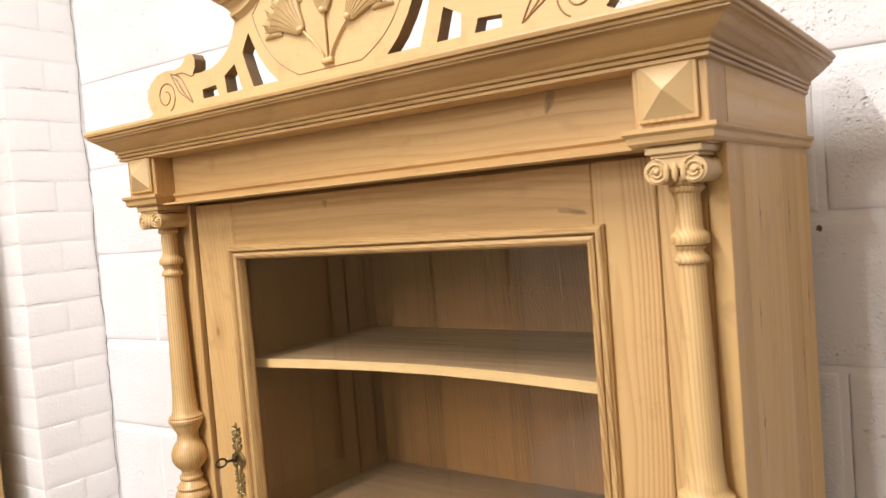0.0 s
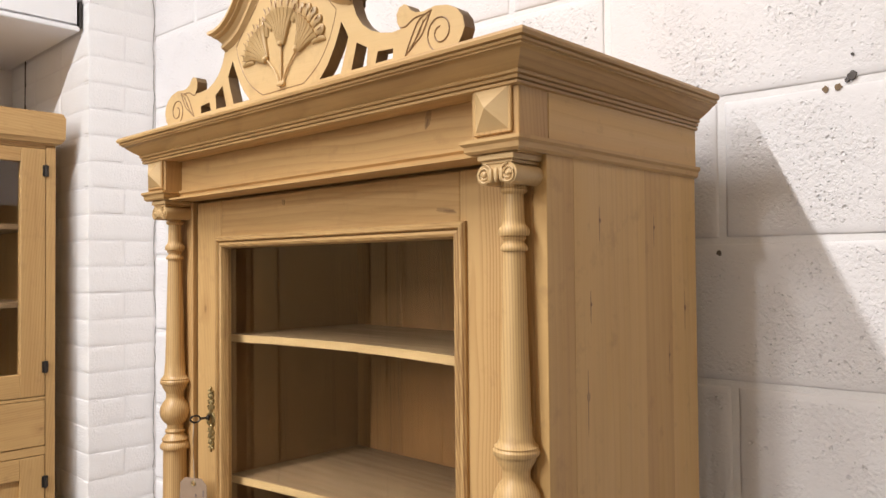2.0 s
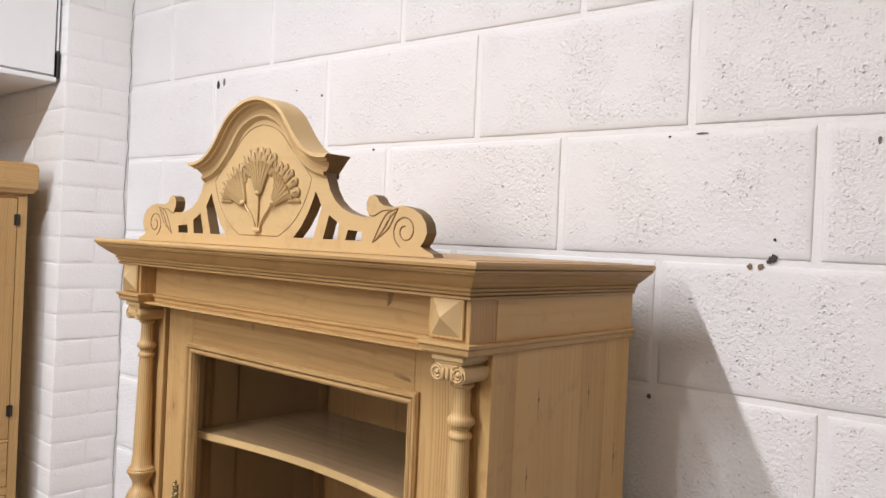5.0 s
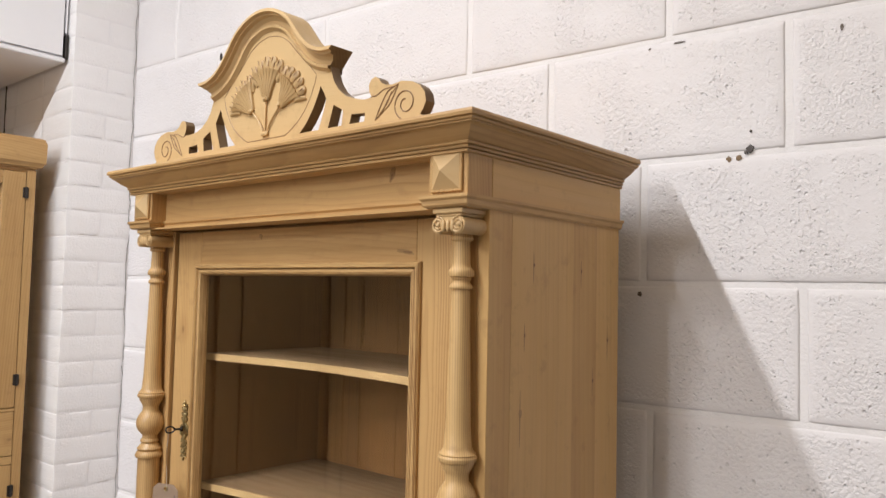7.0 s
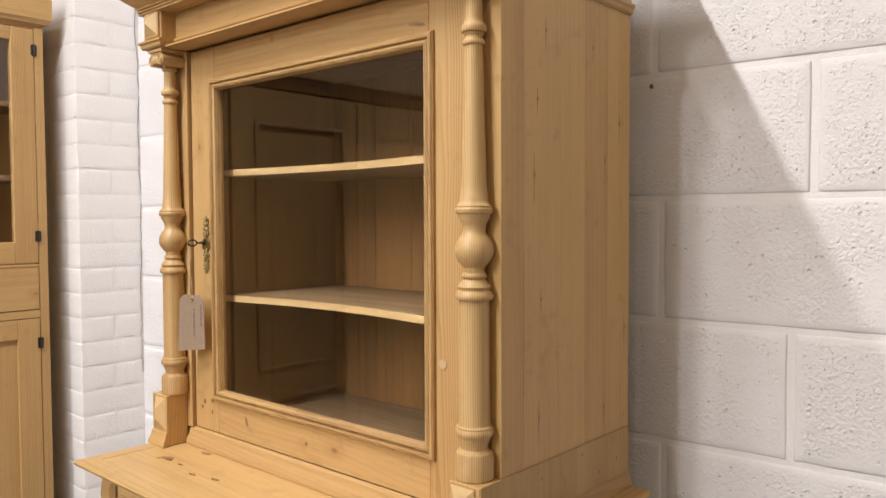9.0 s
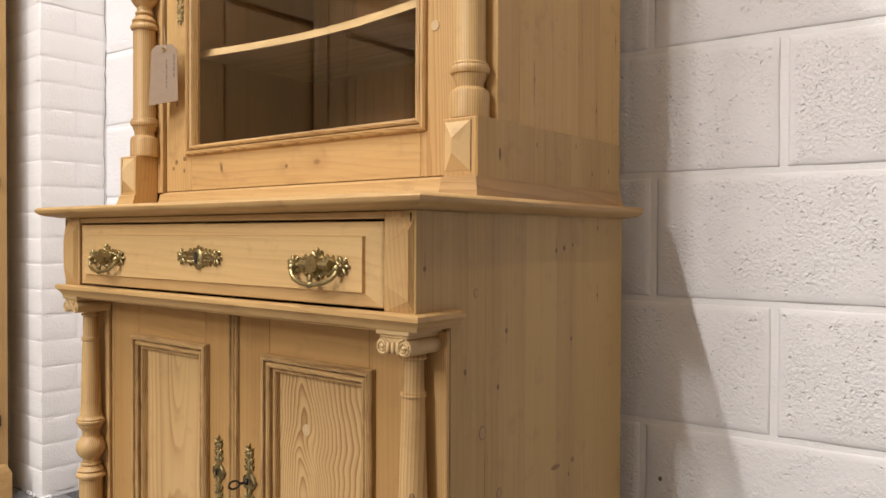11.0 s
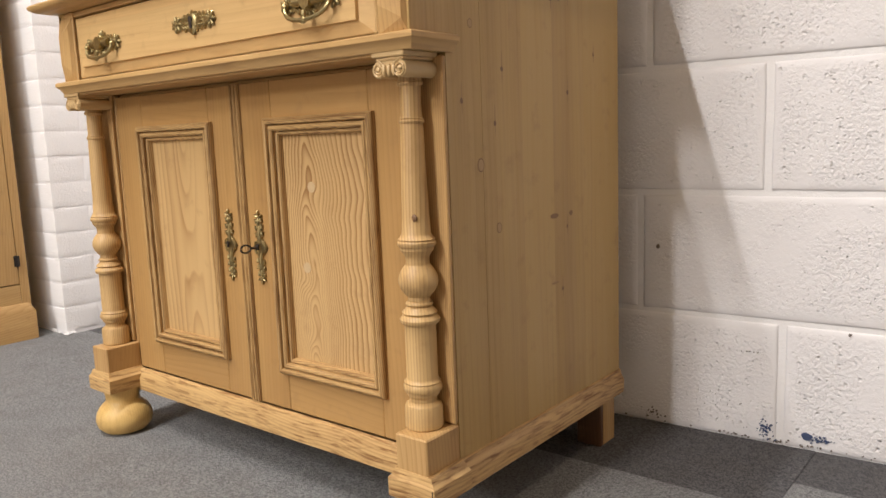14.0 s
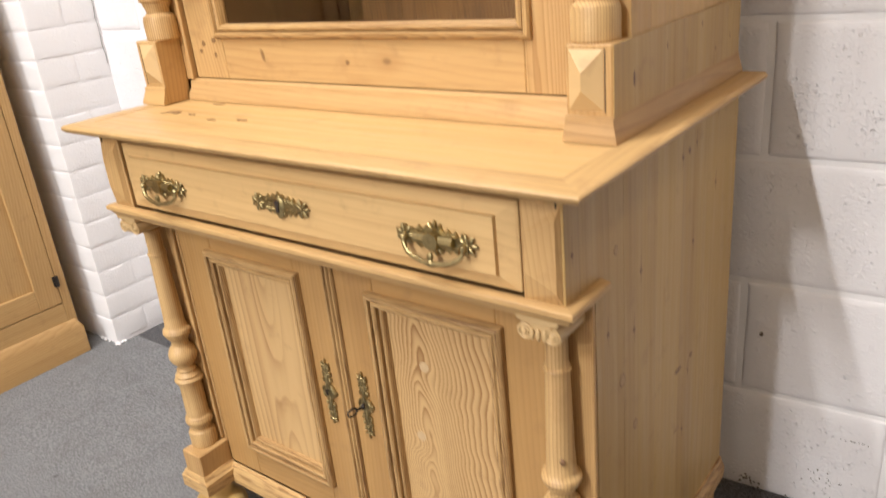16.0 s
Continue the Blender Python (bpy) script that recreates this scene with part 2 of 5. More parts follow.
def painted(name, pit, tint=(0.81, 0.79, 0.80, 1), rise=0.3, grain=1.0, face=()):
    """Thick white masonry paint over rough stone: crumbly grain, open pits in patches, smooth skins between them."""
    n = Nodes(name)
    c = n.coords((1, 1, 1), 4.0)
    bent = n.add("ShaderNodeTexNoise", {"Vector": c, "Scale": 90 * grain, "Detail": 2.0}).outputs["Color"]
    bent = n.add("ShaderNodeVectorMath", {0: bent, 1: (0.5, 0.5, 0.5)}, operation="SUBTRACT").outputs[0]
    bent = n.add("ShaderNodeVectorMath", {0: bent, 3: 0.005}, operation="SCALE").outputs[0]
    w = n.add("ShaderNodeVectorMath", {0: c, 1: bent}, operation="ADD").outputs[0]
    soft = n.noise(c, 20 * grain, 3, 0.5)
    where = n.ramp(n.noise(c, 10, 3, 0.6), 0.34, 0.56, 0.18, 1.0)
    if face:
        # the trowelled margin along a block's edges is filled smooth
        here = n.add("ShaderNodeSeparateXYZ", {0: n.add("ShaderNodeTexCoord").outputs["Object"]}).outputs
        rim = n.math("MINIMUM", n.math("MINIMUM", here[0], n.math("SUBTRACT", face[0], here[0])), n.math("MINIMUM", here[2], n.math("SUBTRACT", face[1], here[2])))
        rim = n.math("ADD", rim, n.math("MULTIPLY", n.math("SUBTRACT", n.noise(c, 30, 2), 0.5), 0.03))
        where = n.math("MULTIPLY", where, n.ramp(rim, 0.004, 0.018, 0.12, 1.0))
    crumb = n.add("ShaderNodeMapRange", {0: n.noise(c, 165 * grain, 2, 0.5), 1: 0.34, 2: 0.64}).outputs[0]
    fine = n.noise(c, 330 * grain, 2, 0.6)
    crumb = n.math("MULTIPLY", n.math("ADD", crumb, n.math("MULTIPLY", fine, 0.25)), where)
    h = n.math("ADD", n.math("MULTIPLY", soft, 1.3 * rise), n.math("MULTIPLY", crumb, 0.95 * rise))
    for scale, reach, part_of, deep in ((95, 0.36, 0.66, 0.80), (170, 0.42, 0.55, 0.60)):
        v = n.add("ShaderNodeTexVoronoi", {"Vector": w, "Scale": scale * grain})
        pick = n.add("ShaderNodeSeparateColor", {0: v.outputs["Color"]}).outputs
        some = n.math("GREATER_THAN", pick[0], part_of)
        size = n.ramp(pick[1], 0, 1, 0.45 * reach, reach)
        bowl = n.add("ShaderNodeMapRange", {0: n.math("DIVIDE", v.outputs["Distance"], size), 1: 1.0, 2: 0.3}).outputs[0]
        h = n.math("SUBTRACT", h, n.math("MULTIPLY", n.math("MULTIPLY", bowl, some), n.math("MULTIPLY", where, deep * pit)))
    dirt = n.ramp(n.noise(c, 7, 5, 0.65), 0.45, 0.75)
    col = n.mix(n.math("MULTIPLY", dirt, 0.08), tint, (0.60, 0.55, 0.53, 1))
    spot = n.add("ShaderNodeTexVoronoi", {"Vector": w, "Scale": 26.0})
    keep = n.math("GREATER_THAN", n.add("ShaderNodeSeparateColor", {0: spot.outputs["Color"]}).outputs[1], 0.86)
    speck = n.math("MULTIPLY", n.math("MULTIPLY", n.ramp(spot.outputs["Distance"], 0.07, 0.03), keep), where)
    col = n.mix(n.math("MULTIPLY", speck, 0.65 * min(1.0, pit * 2)), col, (0.16, 0.14, 0.13, 1))
    return n.out(col, n.ramp(dirt, 0, 1, 0.5, 0.68), h, 1.0, 0.0042, Specular_IOR_Level=0.35)


BLOCK_PAINT = painted("painted_concrete_block", 0.78, rise=0.27, face=(0.441, 0.216))
BRICK_PAINT = painted("painted_brick", 0.14, (0.88, 0.865, 0.865, 1), 0.12)
JOINT_PAINT = painted("painted_mortar", 0.12, (0.84, 0.825, 0.83, 1), 0.12)
# unseen front wall, pale so it throws light back at the cabinet
FRONT_BOUNCE = painted("front_wall_bounce", 0.05, (0.62, 0.57, 0.50, 1))
# far walls are added, brown to cut and warm the bounced light
FAR_BOUNCE_CUT = painted("far_wall_bounce_cut", 0.05, (0.27, 0.19, 0.115, 1))


def carpet(name, a, b):
    n = Nodes(name)
    c = n.coords((1, 1, 1), 5.0)
    tuft = n.noise(c, 380, 4, 0.75)
    fleck = n.noise(c, 190, 3, 0.7)
    patch = n.noise(c, 11, 5, 0.65)
    f = n.math("ADD", n.ramp(tuft, 0.36, 0.64, 0, 0.55), n.ramp(fleck, 0.40, 0.60, 0, 0.45))
    col = n.mix(f, a, b)
    col = n.mix(n.ramp(patch, 0.45, 0.75, 0, 0.28), col, (0.17, 0.155, 0.135, 1))
    stain = n.add("ShaderNodeTexVoronoi", {"Vector": c, "Scale": 7.0})
    col = n.mix(n.math("MULTIPLY", n.ramp(stain.outputs["Distance"], 0.06, 0.02), 0.6), col, (0.05, 0.045, 0.04, 1))
    h = n.math("ADD", tuft, n.math("MULTIPLY", fleck, 0.8))
    return n.out(col, 0.95, h, 0.95, 0.0065, Specular_IOR_Level=0.1)


CARPET = carpet("grey_carpet", (0.176, 0.177, 0.179, 1), (0.500, 0.503, 0.508, 1))
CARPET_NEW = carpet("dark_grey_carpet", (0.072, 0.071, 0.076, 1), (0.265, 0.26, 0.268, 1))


def plain(name, color, rough=0.5, metal=0.0, grain=60, vary=0.25, **vals):
    n = Nodes(name)
    f = n.noise(n.coords((1, 1, 1), 2.0), grain, 4, 0.6)
    dark = tuple(v * (1 - vary) for v in color[:3]) + (1,)
    return n.out(n.mix(f, color, dark), n.ramp(f, 0.3, 0.7, rough * 0.8, min(1, rough * 1.2)), f, 0.15, 0.001, Metallic=metal, **vals)


BRASS = plain("aged_brass", (0.56, 0.445, 0.22, 1), 0.42, 1.0, 220, 0.7)
IRON = plain("dark_iron", (0.07, 0.06, 0.055, 1), 0.45, 0.8, 200, 0.5)
# tan paper, its colour lowered for the shade on the backlit tag
PAPER_SHADED = plain("buff_paper_shaded", (0.30, 0.215, 0.15, 1), 0.8, 0, 90, 0.08)
INK = plain("grey_ink", (0.20, 0.15, 0.13, 1), 0.8)
STRING = plain("string", (0.55, 0.46, 0.36, 1), 0.9, 0, 400)
FILLER = plain("pale_plug", (0.60, 0.43, 0.24, 1), 0.6, 0, 200, 0.2)
KNOT = plain("knot", (0.24, 0.125, 0.055, 1), 0.5, 0, 400, 0.5)
STREAK = plain("resin_streak", (0.41, 0.245, 0.102, 1), 0.5, 0, 500, 0.4)
KNOT_HEART = plain("knot_heart", (0.47, 0.30, 0.13, 1), 0.5, 0, 500, 0.3)
# knot rings, and the dark tubes that paint shade along carved lines
KNOT_AND_CUT_SHADE = plain("knot_and_cut_shade", (0.29, 0.16, 0.065, 1), 0.5, 0, 500, 0.35)
GAP = plain("dark_gap", (0.035, 0.022, 0.014, 1), 0.8)
CRACK = plain("crack", (0.20, 0.18, 0.17, 1), 0.9)
BLUE = plain("blue_paint", (0.06, 0.09, 0.19, 1), 0.6, 0, 120, 0.4)
SOOT = plain("dark_scuff", (0.22, 0.185, 0.16, 1), 0.8, 0, 100, 0.5)
RUST = plain("brown_plug", (0.26, 0.17, 0.09, 1), 0.7, 0, 200, 0.4)
WHITE_GLOSS = plain("white_board", (0.88, 0.87, 0.885, 1), 0.35, 0, 8, 0.03)
# unseen ceiling, kept dark so that less light bounces down
CEIL_BOUNCE_CUT = plain("ceiling_bounce_cut", (0.27, 0.235, 0.19, 1), 0.8, 0, 6, 0.05)


def glass():
    n = Nodes("old_glass")
    g = n.add("ShaderNodeBsdfGlass", {"Color": (0.97, 0.955, 0.93, 1), "Roughness": 0.0, "IOR": 1.5})
    n.t.links.new(g.outputs[0], n.t.nodes["Material Output"].inputs[0])
    return n.m


GLASS = glass()


def glow():
    n = Nodes("lit_diffuser")
    return n.out((0.9, 0.9, 0.9, 1), 0.5, Emission_Color=(1.0, 0.93, 0.84, 1), Emission_Strength=5.0)


GLOW = glow()


# ---- building blocks ----
def thing(name, at, label, category, group="", kind=""):
    ob = new(name)
    ob.location = at
    ob.empty_display_size = 0.05
    return tagged(ob, label, category, group, kind)


def mesh_of(bm, name):
    bmesh.ops.recalc_face_normals(bm, faces=bm.faces)
    me = bpy.data.meshes.new(name)
    bm.to_mesh(me)
    bm.free()
    return me


def smooth(me, angle=35):
    me.polygons.foreach_set("use_smooth", [True] * len(me.polygons))
    me.set_sharp_from_angle(angle=radians(angle))
    return me


def part(name, bm, material, parent=None, label="", soft=35):
    """Links a bmesh, built in world coordinates, as one mesh object under a thing or a part."""
    me = mesh_of(bm, name) if isinstance(bm, bmesh.types.BMesh) else bm
    if soft:
        smooth(me, soft)
    if not me.materials:
        me.materials.append(material)
    ob = new(name, me)
    if parent:
        base = Vector((0, 0, 0))
        p = parent
        while p:
            base += p.location
            p = p.parent
        ob.parent = parent
        ob.location = -base
    if label:
        ob["label"] = label
    return ob


def box(bm, x0, x1, y0, y1, z0, z1, bevel=0.0015, seg=1):
    m = Matrix.Translation(((x0 + x1) / 2, (y0 + y1) / 2, (z0 + z1) / 2)) @ Matrix.Diagonal((abs(x1 - x0), abs(y1 - y0), abs(z1 - z0), 1))
    made = bmesh.ops.create_cube(bm, size=1, matrix=m)["verts"]
    if bevel:
        edges = list({e for v in made for e in v.link_edges})
        bmesh.ops.bevel(bm, geom=edges, offset=bevel, segments=seg, affect="EDGES", profile=0.5)
    return bm


def slab(*args, bevel=0.0015, seg=1):
    return box(bmesh.new(), *args, bevel=bevel, seg=seg)


def lathe(bm, cx, cy, prof, seg=28):
    rings = []
    for r, z in prof:
        rings.append([bm.verts.new((cx + r * math.cos(2 * math.pi * k / seg), cy + r * math.sin(2 * math.pi * k / seg), z)) for k in range(seg)])
    for a, b in zip(rings, rings[1:]):
        for k in range(seg):
            bm.faces.new((a[k], a[(k + 1) % seg], b[(k + 1) % seg], b[k]))
    bm.faces.new(rings[0][::-1])
    bm.faces.new(rings[-1])
    return bm


def sweep(bm, path, prof):
    """A closed profile (outward, z) along an open plan path, mitred; outward is to the right of the way."""
    rows = []
    for i, p in enumerate(path):
        p = Vector(p)
        norms = []
        for a, b in ((i - 1, i), (i, i + 1)):
            if a >= 0 and b < len(path):
                d = (Vector(path[b]) - Vector(path[a])).normalized()
                norms.append(Vector((d.y, -d.x)))
        m = norms[0] if len(norms) == 1 else (norms[0] + norms[1]) / (1 + norms[0].dot(norms[1]))
        rows.append([bm.verts.new((p.x + m.x * o, p.y + m.y * o, z)) for o, z in prof])
    for a, b in zip(rows, rows[1:]):
        for k in range(len(prof)):
            j = (k + 1) % len(prof)
            bm.faces.new((a[k], a[j], b[j], b[k]))
    bm.faces.new(rows[0])
    bm.faces.new(rows[-1][::-1])
    return bm


def two_way(bm, name, along_x, along_y):
    """A swept moulding whose returns along the sides have their grain running back."""
    bmesh.ops.recalc_face_normals(bm, faces=bm.faces)
    edge = [max(f.verts, key=lambda v: v.co.y).co.y - min(f.verts, key=lambda v: v.co.y).co.y for f in bm.faces]
    for f, d in zip(bm.faces, edge):
        f.material_index = 1 if d > 0.06 else 0
    me = mesh_of(bm, name)
    me.materials.append(along_x)
    me.materials.append(along_y)
    return me


def plate(bm, loops, y0, y1):
    """An upright plate in x and z with holes: the first loop is its outline."""
    edges = []
    for loop in loops:
        vs = [bm.verts.new((x, y0, z)) for x, z in loop]
        edges += [bm.edges.new((vs[k], vs[(k + 1) % len(vs)])) for k in range(len(vs))]
    faces = [f for f in bmesh.ops.triangle_fill(bm, edges=edges, use_beauty=True)["geom"] if isinstance(f, bmesh.types.BMFace)]
    made = bmesh.ops.extrude_face_region(bm, geom=faces)["geom"]
    bmesh.ops.translate(bm, vec=(0, y1 - y0, 0), verts=[v for v in made if isinstance(v, bmesh.types.BMVert)])
    return bm


def tube(bm, pts, r, seg=7):
    rings = []
    for i, p in enumerate(pts):
        a, b = Vector(pts[max(i - 1, 0)]), Vector(pts[min(i + 1, len(pts) - 1)])
        q = (b - a).to_track_quat("Z", "Y")
        rings.append([bm.verts.new(Vector(p) + q @ Vector((r * math.cos(2 * math.pi * k / seg), r * math.sin(2 * math.pi * k / seg), 0))) for k in range(seg)])
    for a, b in zip(rings, rings[1:]):
        for k in range(seg):
            bm.faces.new((a[k], a[(k + 1) % seg], b[(k + 1) % seg], b[k]))
    bm.faces.new(rings[0][::-1])
    bm.faces.new(rings[-1])
    return bm


def blob(bm, c, r, u=10, v=6, turn=0.0):
    """An ellipsoid of half sizes r, turned about y by some degrees."""
    m = Matrix.Translation(c) @ Matrix.Rotation(radians(turn), 4, "Y") @ Matrix.Diagonal((*r, 1))
    bmesh.ops.create_uvsphere(bm, u_segments=u, v_segments=v, radius=1, matrix=m)
    return bm


def rod_y(bm, x, z, r, y0, y1, seg=18):
    m = Matrix.Translation((x, (y0 + y1) / 2, z)) @ Matrix.Rotation(radians(90), 4, "X")
    bmesh.ops.create_cone(bm, cap_ends=True, segments=seg, radius1=r, radius2=r, depth=abs(y1 - y0), matrix=m)
    return bm


def hipped(bm, x0, x1, z0, z1, y, rise, hip):
    """A raised block face towards -y whose top and bottom slope in over hip, with a flat or a ridge between."""
    xm = (x0 + x1) / 2
    c = [bm.verts.new((x, y, z)) for x, z in ((x0, z0), (x1, z0), (x1, z1), (x0, z1))]
    a, b = bm.verts.new((xm, y - rise, z0 + hip)), bm.verts.new((xm, y - rise, z1 - hip))
    bm.faces.new((c[0], c[1], a))
    bm.faces.new((c[2], c[3], b))
    bm.faces.new((c[1], c[2], b, a))
    bm.faces.new((c[3], c[0], a, b))
    bm.faces.new(c[::-1])
    return bm


def ended(bm, x0, x1, z0, z1, y, rise, hip, inset=0.004):
    """A raised flat panel towards -y whose two ends slope away."""
    lo = [bm.verts.new((x, y, z)) for x, z in ((x0, z0), (x1, z0), (x1, z1), (x0, z1))]
    hi = [bm.verts.new((x, y - rise, z)) for x, z in ((x0 + inset, z0 + hip), (x1 - inset, z0 + hip * 0.45), (x1 - inset, z1 - hip * 0.45), (x0 + inset, z1 - hip))]
    bm.faces.new(lo[::-1])
    bm.faces.new(hi)
    for k in range(4):
        bm.faces.new((lo[k], lo[(k + 1) % 4], hi[(k + 1) % 4], hi[k]))
    return bm


def pyramid(bm, x0, x1, z0, z1, y, rise):
    c = [bm.verts.new((x, y, z)) for x, z in ((x0, z0), (x1, z0), (x1, z1), (x0, z1))]
    a = bm.verts.new(((x0 + x1) / 2, y - rise, (z0 + z1) / 2))
    for k in range(4):
        bm.faces.new((c[k], c[(k + 1) % 4], a))
    bm.faces.new(c[::-1])
    return bm


def frame_strip(bm, side, x0, x1, z0, z1, prof):
    """One mitred side of a moulding round an opening in x and z; prof holds (inward, y)."""
    ends = {"top": ((x0, z1, 1, -1), (x1, z1, -1, -1)), "bottom": ((x0, z0, 1, 1), (x1, z0, -1, 1)), "left": ((x0, z0, 1, 1), (x0, z1, 1, -1)), "right": ((x1, z0, -1, 1), (x1, z1, -1, -1))}[side]
    rows = [[bm.verts.new((x + sx * d, y, z + sz * d)) for d, y in prof] for x, z, sx, sz in ends]
    for k in range(len(prof)):
        j = (k + 1) % len(prof)
        bm.faces.new((rows[0][k], rows[0][j], rows[1][j], rows[1][k]))
    bm.faces.new(rows[0])
    bm.faces.new(rows[1][::-1])
    return bm


# ---- the room ----
WALL = 0.595
PIER_X, PIER_Y = -1.325, 0.279
TURN, PIVOT, CRACK_Y = math.atan(0.058), Vector((0.65, WALL, 0)), 0.4815
LEFT, RIGHT, FRONT = -2.0, 4.0, -7.8


def structure(name, bm, material, label, category="wall"):
    ob = part(name, bm, material, None)
    return tagged(ob, label, category, "", "structure")


floor = structure("floor", slab(LEFT - 0.2, RIGHT + 0.2, FRONT - 0.2, WALL + 0.5, -0.12, -0.008, bevel=0), CARPET, "worn grey carpet tile floor", "floor")
wall_back = structure("wall_back", slab(-1.34, RIGHT + 0.2, WALL + 0.0032, WALL + 0.25, -0.12, CEIL, bevel=0), JOINT_PAINT, "white painted concrete block wall with pitted faces")
wall_pier = structure("wall_pier", slab(LEFT - 0.2, PIER_X - 0.0018, PIER_Y + 0.0018, WALL + 0.25, -0.12, CEIL, bevel=0), JOINT_PAINT, "white painted brick pier in the corner of the room")
structure("wall_left", slab(LEFT - 0.2, LEFT, -0.72, PIER_Y, -0.12, CEIL, bevel=0), JOINT_PAINT, "plain white painted wall behind the corner cabinet")
structure("wall_left_far", slab(LEFT - 0.2, LEFT, FRONT, -0.7205, -0.12, CEIL, bevel=0), FAR_BOUNCE_CUT, "plain added wall behind the wardrobe, dull to cut bounced light")
structure("wall_right", slab(RIGHT, RIGHT + 0.2, FRONT, WALL + 0.3, -0.12, CEIL, bevel=0), FAR_BOUNCE_CUT, "unseen plain wall, brown to cut and warm bounced light")
structure("wall_front", slab(LEFT - 0.2, RIGHT + 0.2, FRONT - 0.2, FRONT, -0.12, CEIL, bevel=0), FRONT_BOUNCE, "unseen plain wall, pale to bounce light onto the cabinet")
structure("ceiling", slab(LEFT - 0.2, RIGHT + 0.2, FRONT - 0.2, WALL + 0.5, CEIL, CEIL + 0.1, bevel=0), CEIL_BOUNCE_CUT, "unseen plain ceiling, dull to cut bounced light", "ceiling")

# the ragged line where the brick pier meets the block wall
rng = random.Random(4)
crack = bmesh.new()
edge = []
y = CRACK_Y
for k in range(100):
    z = 0.82 + k * 0.0252
    y += rng.choice((-0.0035, -0.001, 0.0, 0.001, 0.0035)) + (CRACK_Y - y) * 0.25
    edge.append((y, z, rng.uniform(0.0004, 0.0016)))
tube(crack, [(PIER_X + 0.0016 + ww * 0.3, yy - 0.0060, zz) for yy, zz, ww in edge], 0.0009, 5)
part("crack", crack, CRACK, wall_pier, "thin dark jagged crack", soft=0)

rng = random.Random(27)
crumbs = bmesh.new()
for k in range(10):
    side = rng.random()
    px, py = (PIER_X + 0.003, PIER_Y + 0.20 * side ** 2) if k % 3 else (PIER_X - 0.16 * side ** 2, PIER_Y - 0.003)
    r = rng.uniform(0.004, 0.009)
    blob(crumbs, (px, py, r * 0.35), (r * rng.uniform(0.6, 1.2), r * rng.uniform(0.6, 1.2), r * rng.uniform(0.7, 1.4)), 7, 5, rng.uniform(0, 90))
for v in crumbs.verts:
    v.co.z = max(v.co.z, 0.0005)
part("mortar_crumbs", crumbs, BRICK_PAINT, wall_pier, "painted lumps of mortar along the floor", soft=40)
part("gap", slab(-1.869, -1.862, PIER_Y - 0.0015, PIER_Y + 0.01, 1.7, 2.30, bevel=0), GAP, wall_pier, "dark gap beside the pier")

# ---- tube fittings on the ceiling, unseen; the last houses the added fill ----
for lx, la, lb, lw, lt in LAMPS:
    fitting = thing("ceiling_light", (lx, (la + lb) / 2, CEIL), "unseen long white fluorescent tube fitting on the ceiling", "ceiling light", "ceiling tube lights")
    part("housing", slab(lx - 0.045, lx + 0.045, la, lb, CEIL - 0.07, CEIL - 0.001, bevel=0.006), WHITE_GLOSS, fitting)
    part("diffuser", slab(lx - 0.03, lx + 0.03, la + 0.02, lb - 0.02, CEIL - 0.11, CEIL - 0.071, bevel=0.012, seg=3), GLOW, fitting)

# ---- small marks on the block wall ----
def mark(name, x, z, w, h, material, label, seed):
    r = random.Random(seed)
    bm = bmesh.new()
    n = 11
    pts = [(x + w * (0.6 + 0.4 * r.random()) * math.cos(2 * math.pi * k / n), z + h * (0.6 + 0.4 * r.random()) * math.sin(2 * math.pi * k / n)) for k in range(n)]
    plate(bm, [pts], WALL - 0.0016, WALL + 0.004)
    return part(name, bm, material, wall_back, label, soft=0)


mark("bolt_stub", 0.622, 1.820, 0.008, 0.008, IRON, "dark broken bolt", 1)
mark("bolt_stub", 0.615, 1.814, 0.004, 0.004, IRON, "dark broken bolt", 31)
mark("wall_plug", 0.603, 1.8055, 0.006, 0.006, RUST, "brown wall plug", 2)
mark("wall_plug", 0.586, 1.8050, 0.005, 0.006, RUST, "brown wall plug", 3)
mark("drill_hole", 0.623, 1.850, 0.003, 0.003, IRON, "small drill hole", 32)
mark("drill_hole", -0.874, 2.236, 0.007, 0.014, IRON, "dark screw hole", 6)
mark("drill_hole", -0.848, 2.242, 0.006, 0.013, SOOT, "dark screw hole", 7)
mark("drill_hole", -0.451, 2.172, 0.004, 0.004, IRON, "small drill hole", 8)
mark("drill_hole", -0.545, 2.192, 0.003, 0.003, SOOT, "small drill hole", 33)
mark("drill_hole", -0.270, 2.031, 0.0035, 0.0035, SOOT, "small drill hole", 34)
mark("drill_hole", 0.424, 1.5665, 0.005, 0.006, SOOT, "small drill hole", 9)
mark("drill_hole", 0.470, 0.348, 0.004, 0.006, SOOT, "small drill hole", 10)
mark("drill_hole", 0.799, 0.215, 0.004, 0.003, SOOT, "chipped drill hole", 11)
mark("chip", 0.497, 2.0285, 0.013, 0.0016, SOOT, "thin dark chip along a joint", 35)
mark("chip", 0.440, 2.0255, 0.003, 0.002, SOOT, "thin dark chip along a joint", 36)
mark("chip", 0.765, 2.005, 0.003, 0.007, SOOT, "dark chipped hollow", 37)


